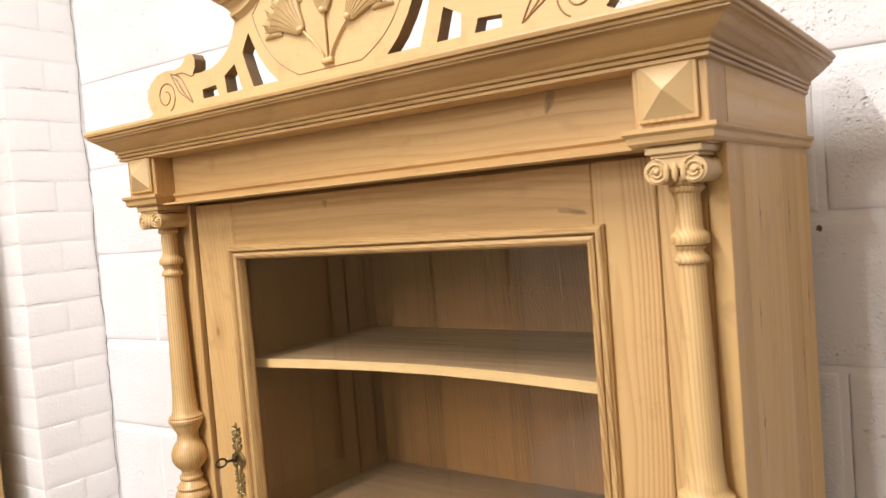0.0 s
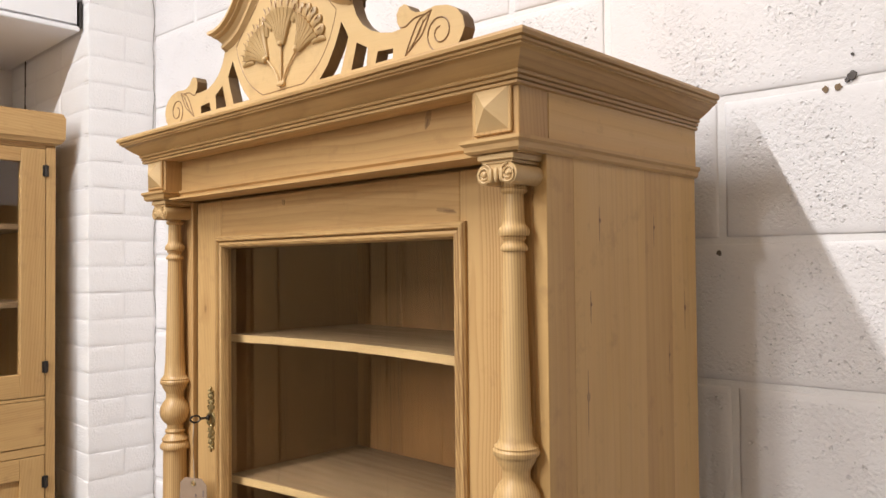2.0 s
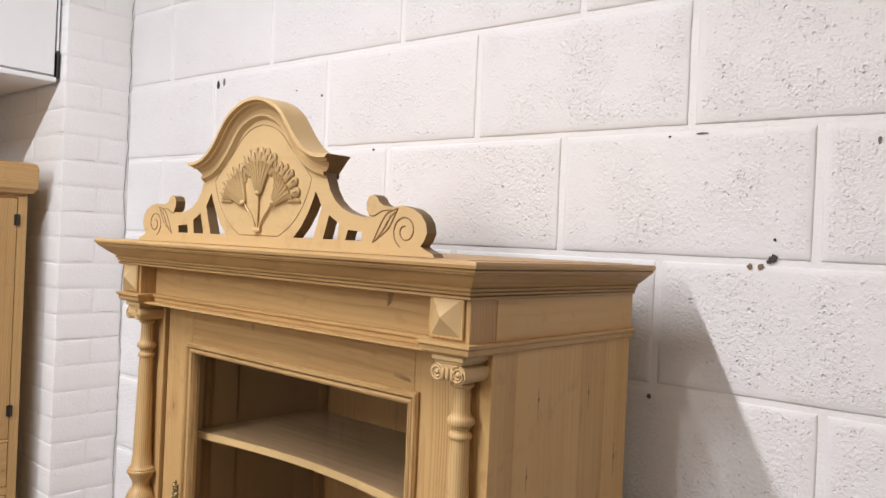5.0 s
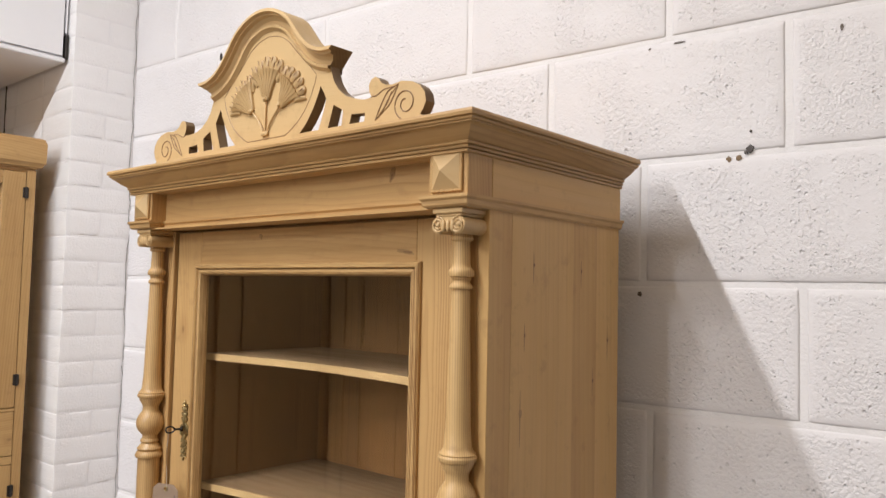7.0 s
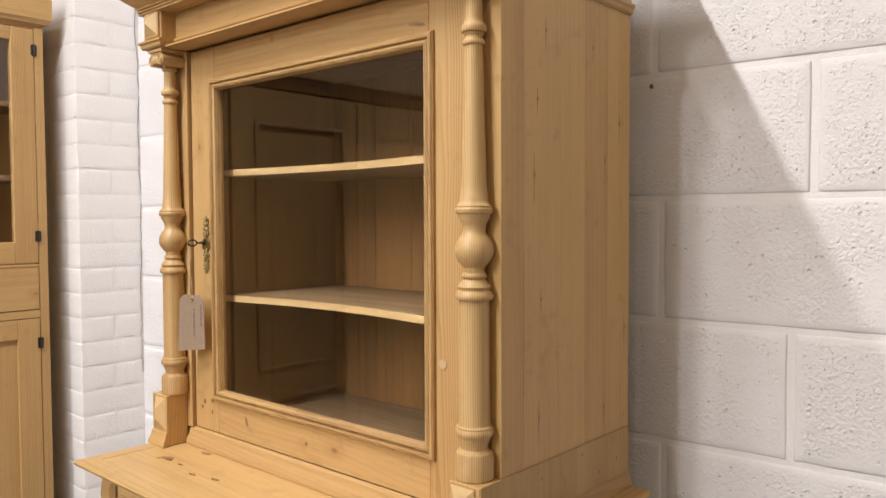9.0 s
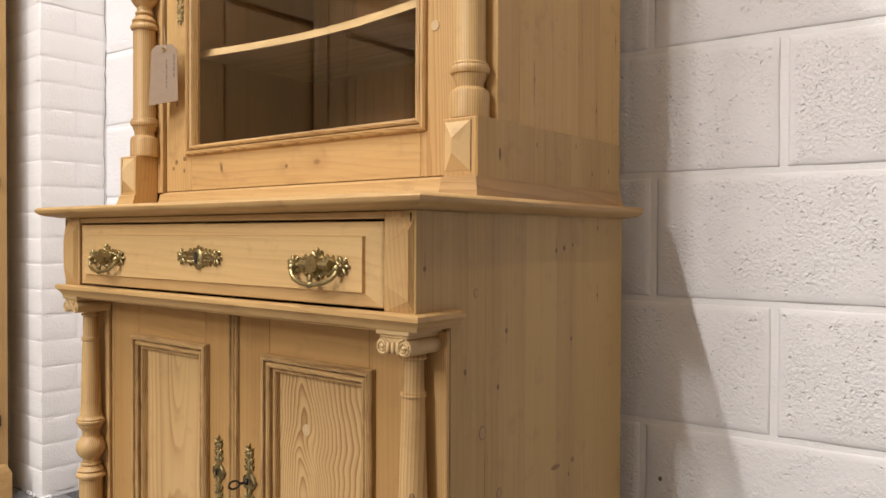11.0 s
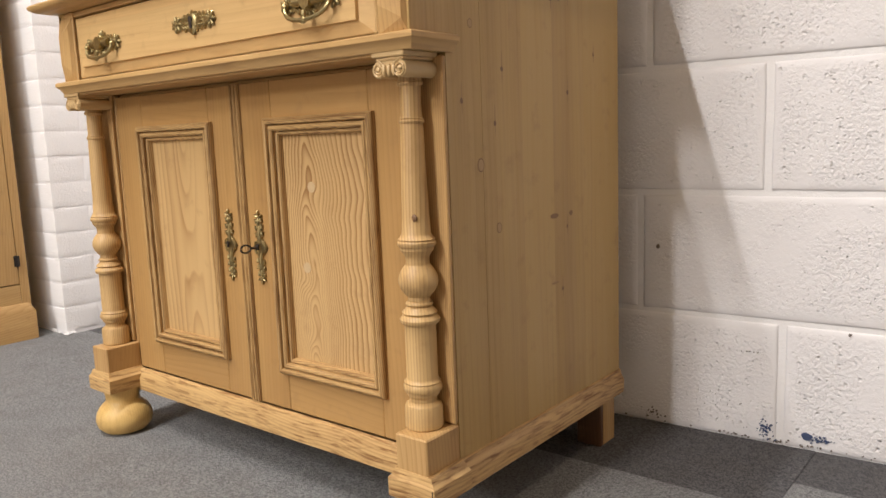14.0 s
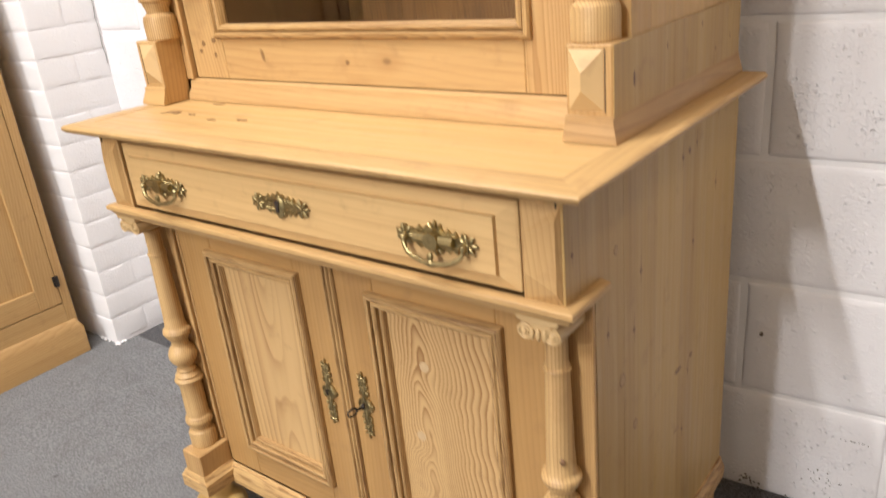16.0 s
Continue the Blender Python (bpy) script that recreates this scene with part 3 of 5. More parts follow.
def speckle(name, x, z, w, h, count, size, material, label, seed):
    """A worn patch left as many small flecks, thicker towards its middle."""
    r = random.Random(seed)
    bm = bmesh.new()
    for k in range(count):
        u, v, q = x + r.gauss(0, w), max(0.004, z + r.gauss(0, h)), size * r.uniform(0.4, 1.3)
        pts = [(u + q * r.uniform(0.6, 1.2) * math.cos(a * 1.0472), v + q * r.uniform(0.4, 0.9) * math.sin(a * 1.0472)) for a in range(6)]
        plate(bm, [pts], WALL - 0.0012 - r.uniform(0, 0.0006), WALL + 0.003)
    return part(name, bm, material, wall_back, label, soft=0)


mark("paint_smudge", 0.738, 0.025, 0.012, 0.008, BLUE, "dark blue paint smudge", 12)
speckle("paint_smudge", 0.760, 0.022, 0.014, 0.004, 34, 0.0022, BLUE, "flaked blue paint", 13)
speckle("paint_smudge", 0.670, 0.024, 0.006, 0.009, 60, 0.0020, BLUE, "flaked dark blue paint", 14)
speckle("scuff", 0.460, 0.018, 0.010, 0.005, 26, 0.0020, SOOT, "dark scuff", 16)
speckle("scuff", 0.600, 0.060, 0.022, 0.022, 34, 0.0011, SOOT, "faint flecks of dirt", 17)
speckle("scuff", 0.640, 0.165, 0.012, 0.0008, 14, 0.0010, SOOT, "faint scuff", 18)
speckle("dirt_line", 0.80, 0.006, 0.22, 0.002, 55, 0.0024, SOOT, "dirt along the floor", 19)

# ---- base cabinet ----
BW = 0.437


def disc_x(x, y, z, ry, rz):
    """A thin flat oval that lies on a surface facing x."""
    bm = bmesh.new()
    rings = [[bm.verts.new((q, y + ry * math.cos(a * 0.5236), z + rz * math.sin(a * 0.5236))) for a in range(12)] for q in (x - 0.001, x)]
    for k in range(12):
        bm.faces.new((rings[0][k], rings[0][(k + 1) % 12], rings[1][(k + 1) % 12], rings[1][k]))
    bm.faces.new(rings[0][::-1])
    bm.faces.new(rings[1])
    return bm


base = thing("base_cabinet", (0, 0.2, 0), "stripped pine base cabinet with drawer, panelled doors and turned columns", "cabinet")


def flat_yz(bm, pts, x0, x1):
    """A board across x with an outline in y and z."""
    a = [bm.verts.new((x0, y, z)) for y, z in pts]
    b = [bm.verts.new((x1, y, z)) for y, z in pts]
    bm.faces.new(a)
    bm.faces.new(b[::-1])
    for k in range(len(pts)):
        j = (k + 1) % len(pts)
        bm.faces.new((a[k], a[j], b[j], b[k]))
    bmesh.ops.bevel(bm, geom=bm.edges[:], offset=0.0008, segments=1, affect="EDGES")
    return bm


for s in (-1, 1):
    cuts = [0.075, 0.175, 0.262, 0.36, 0.486]
    x0, x1 = sorted((s * (BW - 0.021), s * BW))
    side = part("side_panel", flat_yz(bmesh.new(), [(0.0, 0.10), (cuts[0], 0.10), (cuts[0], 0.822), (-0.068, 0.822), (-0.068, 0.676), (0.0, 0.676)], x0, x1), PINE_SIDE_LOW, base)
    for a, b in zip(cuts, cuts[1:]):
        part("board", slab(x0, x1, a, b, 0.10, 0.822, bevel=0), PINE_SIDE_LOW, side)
    if s > 0:
        # knots of the side boards
        for ky, kz, kr in ((0.069, 0.529, 0.010), (0.109, 0.438, 0.008), (0.308, 0.631, 0.004), (0.03, 0.615, 0.004), (0.125, 0.66, 0.004), (0.105, 0.585, 0.004), (0.26, 0.77, 0.004), (0.302, 0.418, 0.003), (-0.052, 0.751, 0.0035), (0.053, 0.716, 0.0065), (0.284, 0.773, 0.0045), (0.311, 0.778, 0.003), (0.395, 0.805, 0.003), (0.395, 0.694, 0.003), (0.285, 0.318, 0.0035)):
            knot = disc_x(BW + 0.0002, ky, kz, kr * 0.8, kr * 1.0)
            part("knot", knot, KNOT_AND_CUT_SHADE if kr > 0.006 else KNOT, side, soft=0)
            if kr < 0.0045:
                part("resin_streak", disc_x(BW + 0.0001, ky + 0.0006, kz + kr, 0.0011, kr * 5.5), STREAK, side, soft=0)
            if kr > 0.006:
                part("knot_heart", disc_x(BW + 0.0004, ky, kz, kr * 0.62, kr * 0.8), KNOT_HEART, side, soft=0)

part("resin_streak", disc_x(BW + 0.0003, 0.262, 0.4385, 0.013, 0.0042), KNOT_AND_CUT_SHADE, side, soft=0)
part("resin_streak", disc_x(BW + 0.0003, 0.314, 0.4385, 0.0055, 0.0042), KNOT_AND_CUT_SHADE, side, soft=0)
part("resin_streak", disc_x(BW + 0.0003, 0.262, 0.331, 0.012, 0.0018), STREAK, side, soft=0)
part("back_panel", slab(-BW + 0.022, BW - 0.022, 0.470, 0.484, 0.10, 0.822), PINE_IN_SHADED, base)
part("bottom_board", slab(-BW + 0.022, BW - 0.022, 0.002, 0.469, 0.098, 0.116), PINE_X, base)
for s in (1, -1):
    x0, x1 = sorted((s * 0.388, s * (BW - 0.0215)))
    part("front_stile", slab(x0, x1, 0.0, 0.022, 0.118, 0.672), PINE_LINES, base)
part("inner_rail", slab(-BW + 0.022, BW - 0.022, 0.012, 0.03, 0.640, 0.672), PINE_X, base)

# drawer storey
part("drawer_rail", slab(-0.384, 0.384, -0.066, 0.0, 0.812, 0.8215), PINE_X, base)
part("soffit", slab(-BW + 0.022, BW - 0.022, -0.066, 0.02, 0.6725, 0.679), PINE_X, base)
for s in (1, -1):
    x0, x1 = sorted((s * 0.3845, s * (BW - 0.0215)))
    part("drawer_stile", slab(x0, x1, -0.068, 0.0, 0.682, 0.8218), PINE_Z, base)
    x0, x1 = sorted((s * 0.388, s * (BW - 0.003)))
    part("lozenge", ended(bmesh.new(), x0, x1, 0.698, 0.812, -0.0682, 0.0065, 0.034), PINE_Z, base, soft=0)
    part("seam", slab(*sorted((s * (BW - 0.0085), s * (BW - 0.0072))), -0.0694, -0.0676, 0.700, 0.818, bevel=0), GAP, base, "dark open seam")

drawer = part("drawer", slab(-0.3805, 0.3805, -0.064, -0.01, 0.7005, 0.8085, bevel=0.0012), PINE_DRAWER, base)
field = bmesh.new()
ring = []
for dx, dz, y in ((0.378, 0.0525, -0.0645), (0.354, 0.036, -0.0685), (0.353, 0.035, -0.0735)):
    ring.append([field.verts.new((sx * dx, y, 0.7545 + sz * dz)) for sx, sz in ((-1, -1), (1, -1), (1, 1), (-1, 1))])
for a, b in zip(ring, ring[1:]):
    for k in range(4):
        field.faces.new((a[k], a[(k + 1) % 4], b[(k + 1) % 4], b[k]))
field.faces.new(ring[-1])
field.faces.new(ring[0][::-1])
part("raised_field", field, PINE_DRAWER, drawer, soft=0)


def star(bm, x, y, z, r, petals, d=0.003):
    for k in range(petals):
        a = 2 * math.pi * k / petals
        blob(bm, (x + r * 0.6 * math.cos(a), y, z + r * 0.6 * math.sin(a)), (r * 0.48, d, r * 0.24), 8, 5, -math.degrees(a))
    blob(bm, (x, y - d * 0.6, z), (r * 0.32, d, r * 0.32), 8, 5)


def brass_plate(bm, x, y, z, long, wide, shield):
    """A cast mount with scalloped, leafy edges and raised leaves; long and wide are half sizes."""
    def at(u, v):
        return (x + u, z + v)

    def put(u, v, ru, rv, d, turn=0.0):
        px, pz = at(u, v)
        blob(bm, (px, y, pz), (ru, d, rv), 8, 5, turn)

    def half(u):
        a = abs(u)
        spike = 1 - abs(math.sin(u * 17 + 0.8))
        w = 0.60 * (1 - a ** 8) + 0.26 * spike + 0.30 * math.exp(-(u / 0.16) ** 2) - 0.28 * math.exp(-((a - 0.60) / 0.06) ** 2)
        return wide * max(w, 0.08)

    us = [k / 40 - 0.85 for k in range(69)]
    edge = [at(u * long, half(u)) for u in us] + [at(u * long, -half(u)) for u in us[::-1]]
    plate(bm, [edge], y - 0.0012, y + 0.0018)
    for k in range(-2, 3):
        put(-wide * 0.05, k * wide * 0.24, wide * 0.75, wide * 0.13, 0.0042 - abs(k) * 0.0005, -9 * k)
    for s in (-1, 1):
        for u in (0.24, 0.36, 0.48):
            for q in (-1, 1):
                put(s * u * long, q * wide * 0.40, wide * 0.34, wide * 0.13, 0.0032, 38 * s * q)
        put(s * long * 0.38, 0, long * 0.17, wide * 0.13, 0.0036)
        px, pz = at(s * long * 0.80, 0)
        star(bm, px, y - 0.0012, pz, wide * 0.76, 7, 0.0026)
        put(s * long * 0.985, 0, long * 0.055, wide * 0.15, 0.0022)
    if shield:
        tube(bm, [(x - long * 0.50, y - 0.0045, z + wide * 0.06), (x + long * 0.50, y - 0.0045, z + wide * 0.06)], wide * 0.36, 10)
        rod_y(bm, x, z + wide * 0.06, wide * 0.62, y - 0.0125, y, 8)
        for turn, off in ((-40, -0.30), (0, 0.0), (40, 0.30)):
            put(off * wide, wide * (1.02 - abs(off) * 0.5), wide * 0.14, wide * 0.36, 0.0036, turn)
            put(off * wide, -wide * (0.90 - abs(off) * 0.5), wide * 0.14, wide * 0.30, 0.0036, -turn)
    return bm


def lock_plate(bm, x, y, z, long, wide):
    """An upright cast plate: a smooth domed body with leafy lobes along its edges, a ribbed shell round the keyhole and a leaf tip at each end."""
    def put(u, v, ru, rv, d, turn=0.0, out=0.0):
        blob(bm, (x + u * wide, y - out, z + v * long), (ru * wide, d, rv * long), 8, 5, turn)

    us = [k / 60 - 0.86 for k in range(104)]
    half = [wide * (0.36 + 0.08 * abs(math.sin(u * 11.5)) - 0.30 * max(0, abs(u) - 0.5) + 0.50 * math.exp(-(u / 0.13) ** 2)) for u in us]
    edge = [(x + h, z + u * long) for u, h in zip(us, half)] + [(x - h, z + u * long) for u, h in zip(us[::-1], half[::-1])]
    plate(bm, [edge], y - 0.0012, y + 0.0018)
    for s in (-1, 1):
        put(0, s * 0.36, 0.34, 0.26, 0.0040)
        put(0, s * 0.70, 0.20, 0.13, 0.0034)
        for q in (-1, 1):
            for v, r in ((0.34, 0.20), (0.52, 0.24), (0.70, 0.22)):
                put(q * (0.50 - 0.24 * (v - 0.34)), s * (v + (0.04 if q > 0 else 0)), r, 0.075, 0.0030, -q * s * 30)
                put(q * (0.68 - 0.24 * (v - 0.34)), s * (v + (0.085 if q > 0 else 0.045)), 0.10, 0.022, 0.0034)
        for turn, off in ((-60, -0.40), (0, 0.0), (60, 0.40)):
            put(off, s * (0.93 - 0.20 * abs(off)), 0.15, 0.080, 0.0030, turn * s, 0.0004)
        put(0, s * 0.82, 0.22, 0.045, 0.0040)
    for k in range(-3, 4):
        put(0.66 + 0.07 * (3 - abs(k)), 0.015 + k * 0.052, 0.50, 0.027, 0.0044 - 0.0003 * abs(k), 13 * k)
        put(-0.76, k * 0.045, 0.38, 0.022, 0.0036, -14 * k)
    return bm


def keyhole(x, y, z, parent, size=1.0):
    bm = bmesh.new()
    rod_y(bm, x, z + 0.0022 * size, 0.0028 * size, y - 0.0018, y + 0.001, 12)
    box(bm, x - 0.0014 * size, x + 0.0014 * size, y - 0.0017, y + 0.001, z - 0.0055 * size, z + 0.001, 0)
    return part("keyhole", bm, GAP, parent)


for hx in (-0.268, 0.274):
    mount = part("drawer_handle", brass_plate(bmesh.new(), hx, -0.0755, 0.7515, 0.057, 0.0175, True), BRASS, drawer, "cast brass drop handle")
    bail = bmesh.new()
    pts = [(hx - 0.043 * math.cos(a * math.pi / 14), -0.0825 - 0.008 * math.sin(a * math.pi / 14), 0.748 - 0.021 * math.sin(a * math.pi / 14) ** 0.8) for a in range(15)]
    tube(bail, pts, 0.0030, 8)
    blob(bail, (hx, -0.0905, 0.7265), (0.0075, 0.0035, 0.0045), 8, 6)
    blob(bail, (hx, -0.0895, 0.7345), (0.0045, 0.0035, 0.006), 8, 6)
    for s in (-1, 1):
        blob(bail, (hx + s * 0.043, -0.0815, 0.749), (0.005, 0.006, 0.005), 8, 6)
    part("bail", bail, BRASS, drawer, "curved brass bail")
mount = part("escutcheon", brass_plate(bmesh.new(), 0.008, -0.0755, 0.757, 0.055, 0.0165, False), BRASS, drawer, "cast brass keyhole plate")
part("boss", blob(blob(bmesh.new(), (0.006, -0.0765, 0.7585), (0.0115, 0.0035, 0.0125), 14, 8), (0.006, -0.0765, 0.7485), (0.0080, 0.0030, 0.0110), 12, 8), BRASS, drawer, "raised brass keyhole boss")
keyhole(0.006, -0.0792, 0.757, drawer, 1.7)

# moulding under the drawer, returned a little way along the sides
MID = [(0.0, 0.676), (0.004, 0.676), (0.006, 0.680), (0.010, 0.686), (0.014, 0.689), (0.014, 0.695), (0.011, 0.697), (0.0, 0.6975)]
part("waist_moulding", two_way(sweep(bmesh.new(), [(-BW, 0.012), (-BW, -0.067), (BW, -0.067), (BW, 0.012)], MID), "waist_moulding", PINE_CORNICE, PINE_CORNICE_Y), PINE_CORNICE, base)

# top board with its moulded edge
top = part("top_board", slab(-BW - 0.002, BW + 0.002, -0.07, 0.488, 0.8225, 0.8405, bevel=0), PINE_TOP, base)
EDGE = [(0.0, 0.8222), (0.010, 0.8222), (0.016, 0.8240), (0.026, 0.8250), (0.034, 0.8285), (0.0385, 0.8325), (0.0395, 0.8365), (0.037, 0.8395), (0.033, 0.8412), (0.0, 0.8412)]
part("top_edge", two_way(sweep(bmesh.new(), [(-BW, 0.488), (-BW, -0.068), (BW, -0.068), (BW, 0.488)], EDGE), "top_edge", PINE_CORNICE, PINE_CORNICE_Y), PINE_CORNICE, base)

for kx, ky, rx, ry, mat in ((-0.336, 0.021, 0.012, 0.006, KNOT), (-0.29, 0.019, 0.010, 0.003, KNOT_AND_CUT_SHADE), (-0.218, 0.004, 0.013, 0.003, KNOT_AND_CUT_SHADE), (-0.161, 0.016, 0.014, 0.004, KNOT_AND_CUT_SHADE), (-0.313, 0.091, 0.018, 0.007, STREAK), (-0.36, 0.013, 0.008, 0.003, STREAK), (-0.345, 0.024, 0.022, 0.010, STREAK)):
    spot = bmesh.new()
    rings = [[spot.verts.new((kx + rx * (0.8 + 0.2 * math.cos(3 * a + kx * 50)) * math.cos(a), ky + ry * (0.8 + 0.2 * math.sin(2 * a)) * math.sin(a), z)) for a in [q * math.pi / 8 for q in range(16)]] for z in (0.840, 0.8416 if mat is not STREAK else 0.8414)]
    for k in range(16):
        spot.faces.new((rings[0][k], rings[0][(k + 1) % 16], rings[1][(k + 1) % 16], rings[1][k]))
    spot.faces.new(rings[1])
    spot.faces.new(rings[0][::-1])
    part("knot", spot, mat, top, soft=0)

# plinth
PLINTH = [(0.0, 0.086), (0.009, 0.086), (0.010, 0.110), (0.006, 0.118), (0.004, 0.121), (0.003, 0.128), (0.0, 0.129)]
for s in (1, -1):
    pts = [(s * BW, 0.003), (s * BW, 0.487)]
    part("side_plinth", sweep(bmesh.new(), pts if s > 0 else pts[::-1], PLINTH), PINE_OLD_EDGE_Y, base)
FRONT_PLINTH = [(0.0, 0.084), (0.012, 0.084), (0.0125, 0.106), (0.009, 0.116), (0.006, 0.124), (0.0, 0.127)]
part("front_plinth", sweep(bmesh.new(), [(-0.378, -0.001), (0.378, -0.001)], FRONT_PLINTH), PINE_OLD_EDGE, base)
for s in (1, -1):
    x0, x1 = sorted((s * 0.383, s * 0.4378))
    part("corner_block", slab(x0, x1, -0.071, 0.0, 0.126, 0.180, bevel=0.002), PINE_Z, base)
    foot = bmesh.new()
    cx, cy = s * 0.4125, -0.0365
    rows = [[foot.verts.new((cx + sx * hx, cy + sy * hy, z)) for sx, sy in ((-1, -1), (1, -1), (1, 1), (-1, 1))] for hx, hy, z in ((0.0315, 0.0355, 0.131), (0.036, 0.0375, 0.122), (0.0405, 0.0405, 0.117), (0.0405, 0.0405, 0.091))]
    for a, b in zip(rows, rows[1:]):
        for k in range(4):
            foot.faces.new((a[k], a[(k + 1) % 4], b[(k + 1) % 4], b[k]))
    foot.faces.new(rows[0][::-1])
    foot.faces.new(rows[-1])
    part("block_foot", two_way(foot, "block_foot", PINE_OLD_EDGE, PINE_OLD_EDGE_Y), PINE_OLD_EDGE, base, soft=0)
    BUN = [(0.026, 0.0), (0.042, 0.003), (0.0515, 0.013), (0.0545, 0.026), (0.0525, 0.039), (0.0465, 0.050), (0.039, 0.058), (0.0335, 0.063), (0.0325, 0.066), (0.0325, 0.076), (0.0345, 0.079), (0.0345, 0.083), (0.037, 0.087), (0.0375, 0.0915)]
    part("bun_foot", lathe(bmesh.new(), s * 0.410, -0.033, BUN, 36), PINE_PALE, base, "pale yellow turned bun foot")
    x0, x1 = sorted((s * 0.388, s * 0.4365))
    part("rear_foot", slab(x0, x1, 0.4245, 0.468, 0.0, 0.0985, bevel=0.002), PINE_Z, base)
    # front slice split off the foot to carry its painted shade
    part("foot_facing", slab(x0, x1, 0.412, 0.424, 0.0, 0.0985, bevel=0.002), PINE_FOOT_SHADE, base, "front slice of the rear foot, coloured dark for its shade")

part("seam", slab(0.4492, 0.4506, -0.0776, -0.0740, 0.0925, 0.1165, bevel=0), GAP, base, "dark open seam at the corner")

# lower doors
MOULD = [(0.0, 0.0), (0.0, -0.006), (0.002, -0.0095), (0.006, -0.0115), (0.0095, -0.0105), (0.0103, -0.0075), (0.0104, 0.0010), (0.0122, 0.0010), (0.0124, -0.0065), (0.0145, -0.0090), (0.0180, -0.0090), (0.0205, -0.0065), (0.0208, 0.0012), (0.0224, 0.0012), (0.0228, -0.0020), (0.026, -0.0010), (0.0275, 0.0015), (0.0285, 0.010), (0.0, 0.010)]


def panel_door(sgn, x0, x1, mx0, mx1):
    z0, z1, mz0, mz1 = 0.1285, 0.6665, 0.1915, 0.6085
    door = part("door", slab(*((x0, mx0 + 0.012) if sgn < 0 else (mx1 - 0.012, x1)), 0.0005, 0.0215, z0, z1), PINE_DOOR_Z, base, "panelled pine door")
    part("stile", slab(*((mx1 - 0.012, x1) if sgn < 0 else (x0, mx0 + 0.012)), 0.0005, 0.0215, z0, z1), PINE_DOOR_Z, door)
    part("rail", slab(mx0 + 0.0122, mx1 - 0.0122, 0.0007, 0.0213, mz1 - 0.012, z1), PINE_DOOR_X, door)
    part("rail", slab(mx0 + 0.0122, mx1 - 0.0122, 0.0007, 0.0213, z0, mz0 + 0.012), PINE_DOOR_X, door)
    part("panel", slab(mx0 + 0.0125, mx1 - 0.0125, 0.0085, 0.018, mz0 + 0.0125, mz1 - 0.0125), PINE_PANEL_L if sgn < 0 else PINE_PANEL_R, door, "pale pine panel with flame grain")
    for side in ("top", "bottom", "left", "right"):
        part("moulding", frame_strip(bmesh.new(), side, mx0, mx1, mz0, mz1, MOULD), PINE_MOULD_X if side in ("top", "bottom") else PINE_MOULD_Z, door)
    return door


door_l = panel_door(-1, -0.3865, -0.0125, -0.308, -0.074)
door_r = panel_door(1, -0.0105, 0.3865, 0.069, 0.307)
strip = bmesh.new()
for k in range(3):
    rod = [(-0.0185 + 0.0085 * (k + 0.5) + 0.0033 * math.cos(a * math.pi / 5), -0.0005 - 0.0055 * math.sin(a * math.pi / 5)) for a in range(6)]
    rod += [(-0.0185 + 0.0085 * (k + 1) - 0.0003, 0.002), (-0.0185 + 0.0085 * k + 0.0003, 0.002)]
    lo = [strip.verts.new((x, y, 0.1295)) for x, y in rod]
    hi = [strip.verts.new((x, y, 0.666)) for x, y in rod]
    strip.faces.new(lo)
    strip.faces.new(hi[::-1])
    for i in range(len(rod)):
        j = (i + 1) % len(rod)
        strip.faces.new((lo[i], lo[j], hi[j], hi[i]))
part("astragal", strip, PINE_MOULD_Z, door_r)
for dx, d in ((-0.047, door_l), (0.034, door_r)):
    part("escutcheon", lock_plate(bmesh.new(), dx, -0.0015, 0.399, 0.062, 0.0140), BRASS, d, "cast brass keyhole plate")
    keyhole(dx, -0.0062, 0.401, d)


def key_mesh(x, y, z, reach, lean):
    bm = bmesh.new()
    tube(bm, [(x, y, z), (x + lean * 0.3, y - reach * 0.5, z), (x + lean * 0.6, y - reach, z)], 0.0022, 8)
    blob(bm, (x + lean * 0.15, y - reach * 0.22, z), (0.0042, 0.0022, 0.0042), 8, 6)
    cx, cy = x + lean, y - reach - 0.010
    pts = [(cx + 0.004 * math.cos(a * math.pi / 9) * 0.5, cy + 0.0085 * math.cos(a * math.pi / 9), z + 0.0062 * math.sin(a * math.pi / 9)) for a in range(19)]
    tube(bm, pts, 0.0017, 7)
    return bm


tagged(part("key", key_mesh(0.034, -0.006, 0.400, 0.012, -0.004), IRON), "dark iron key in the lower door's lock", "key")

# the two pale plugs and the knot of the right panel
for px, pz in ((0.1575, 0.500), (0.136, 0.372)):
    plug = rod_y(bmesh.new(), px, pz, 0.0085, 0.0078, 0.009, 18)
    part("plug", plug, FILLER, door_r, "pale round filler plug")


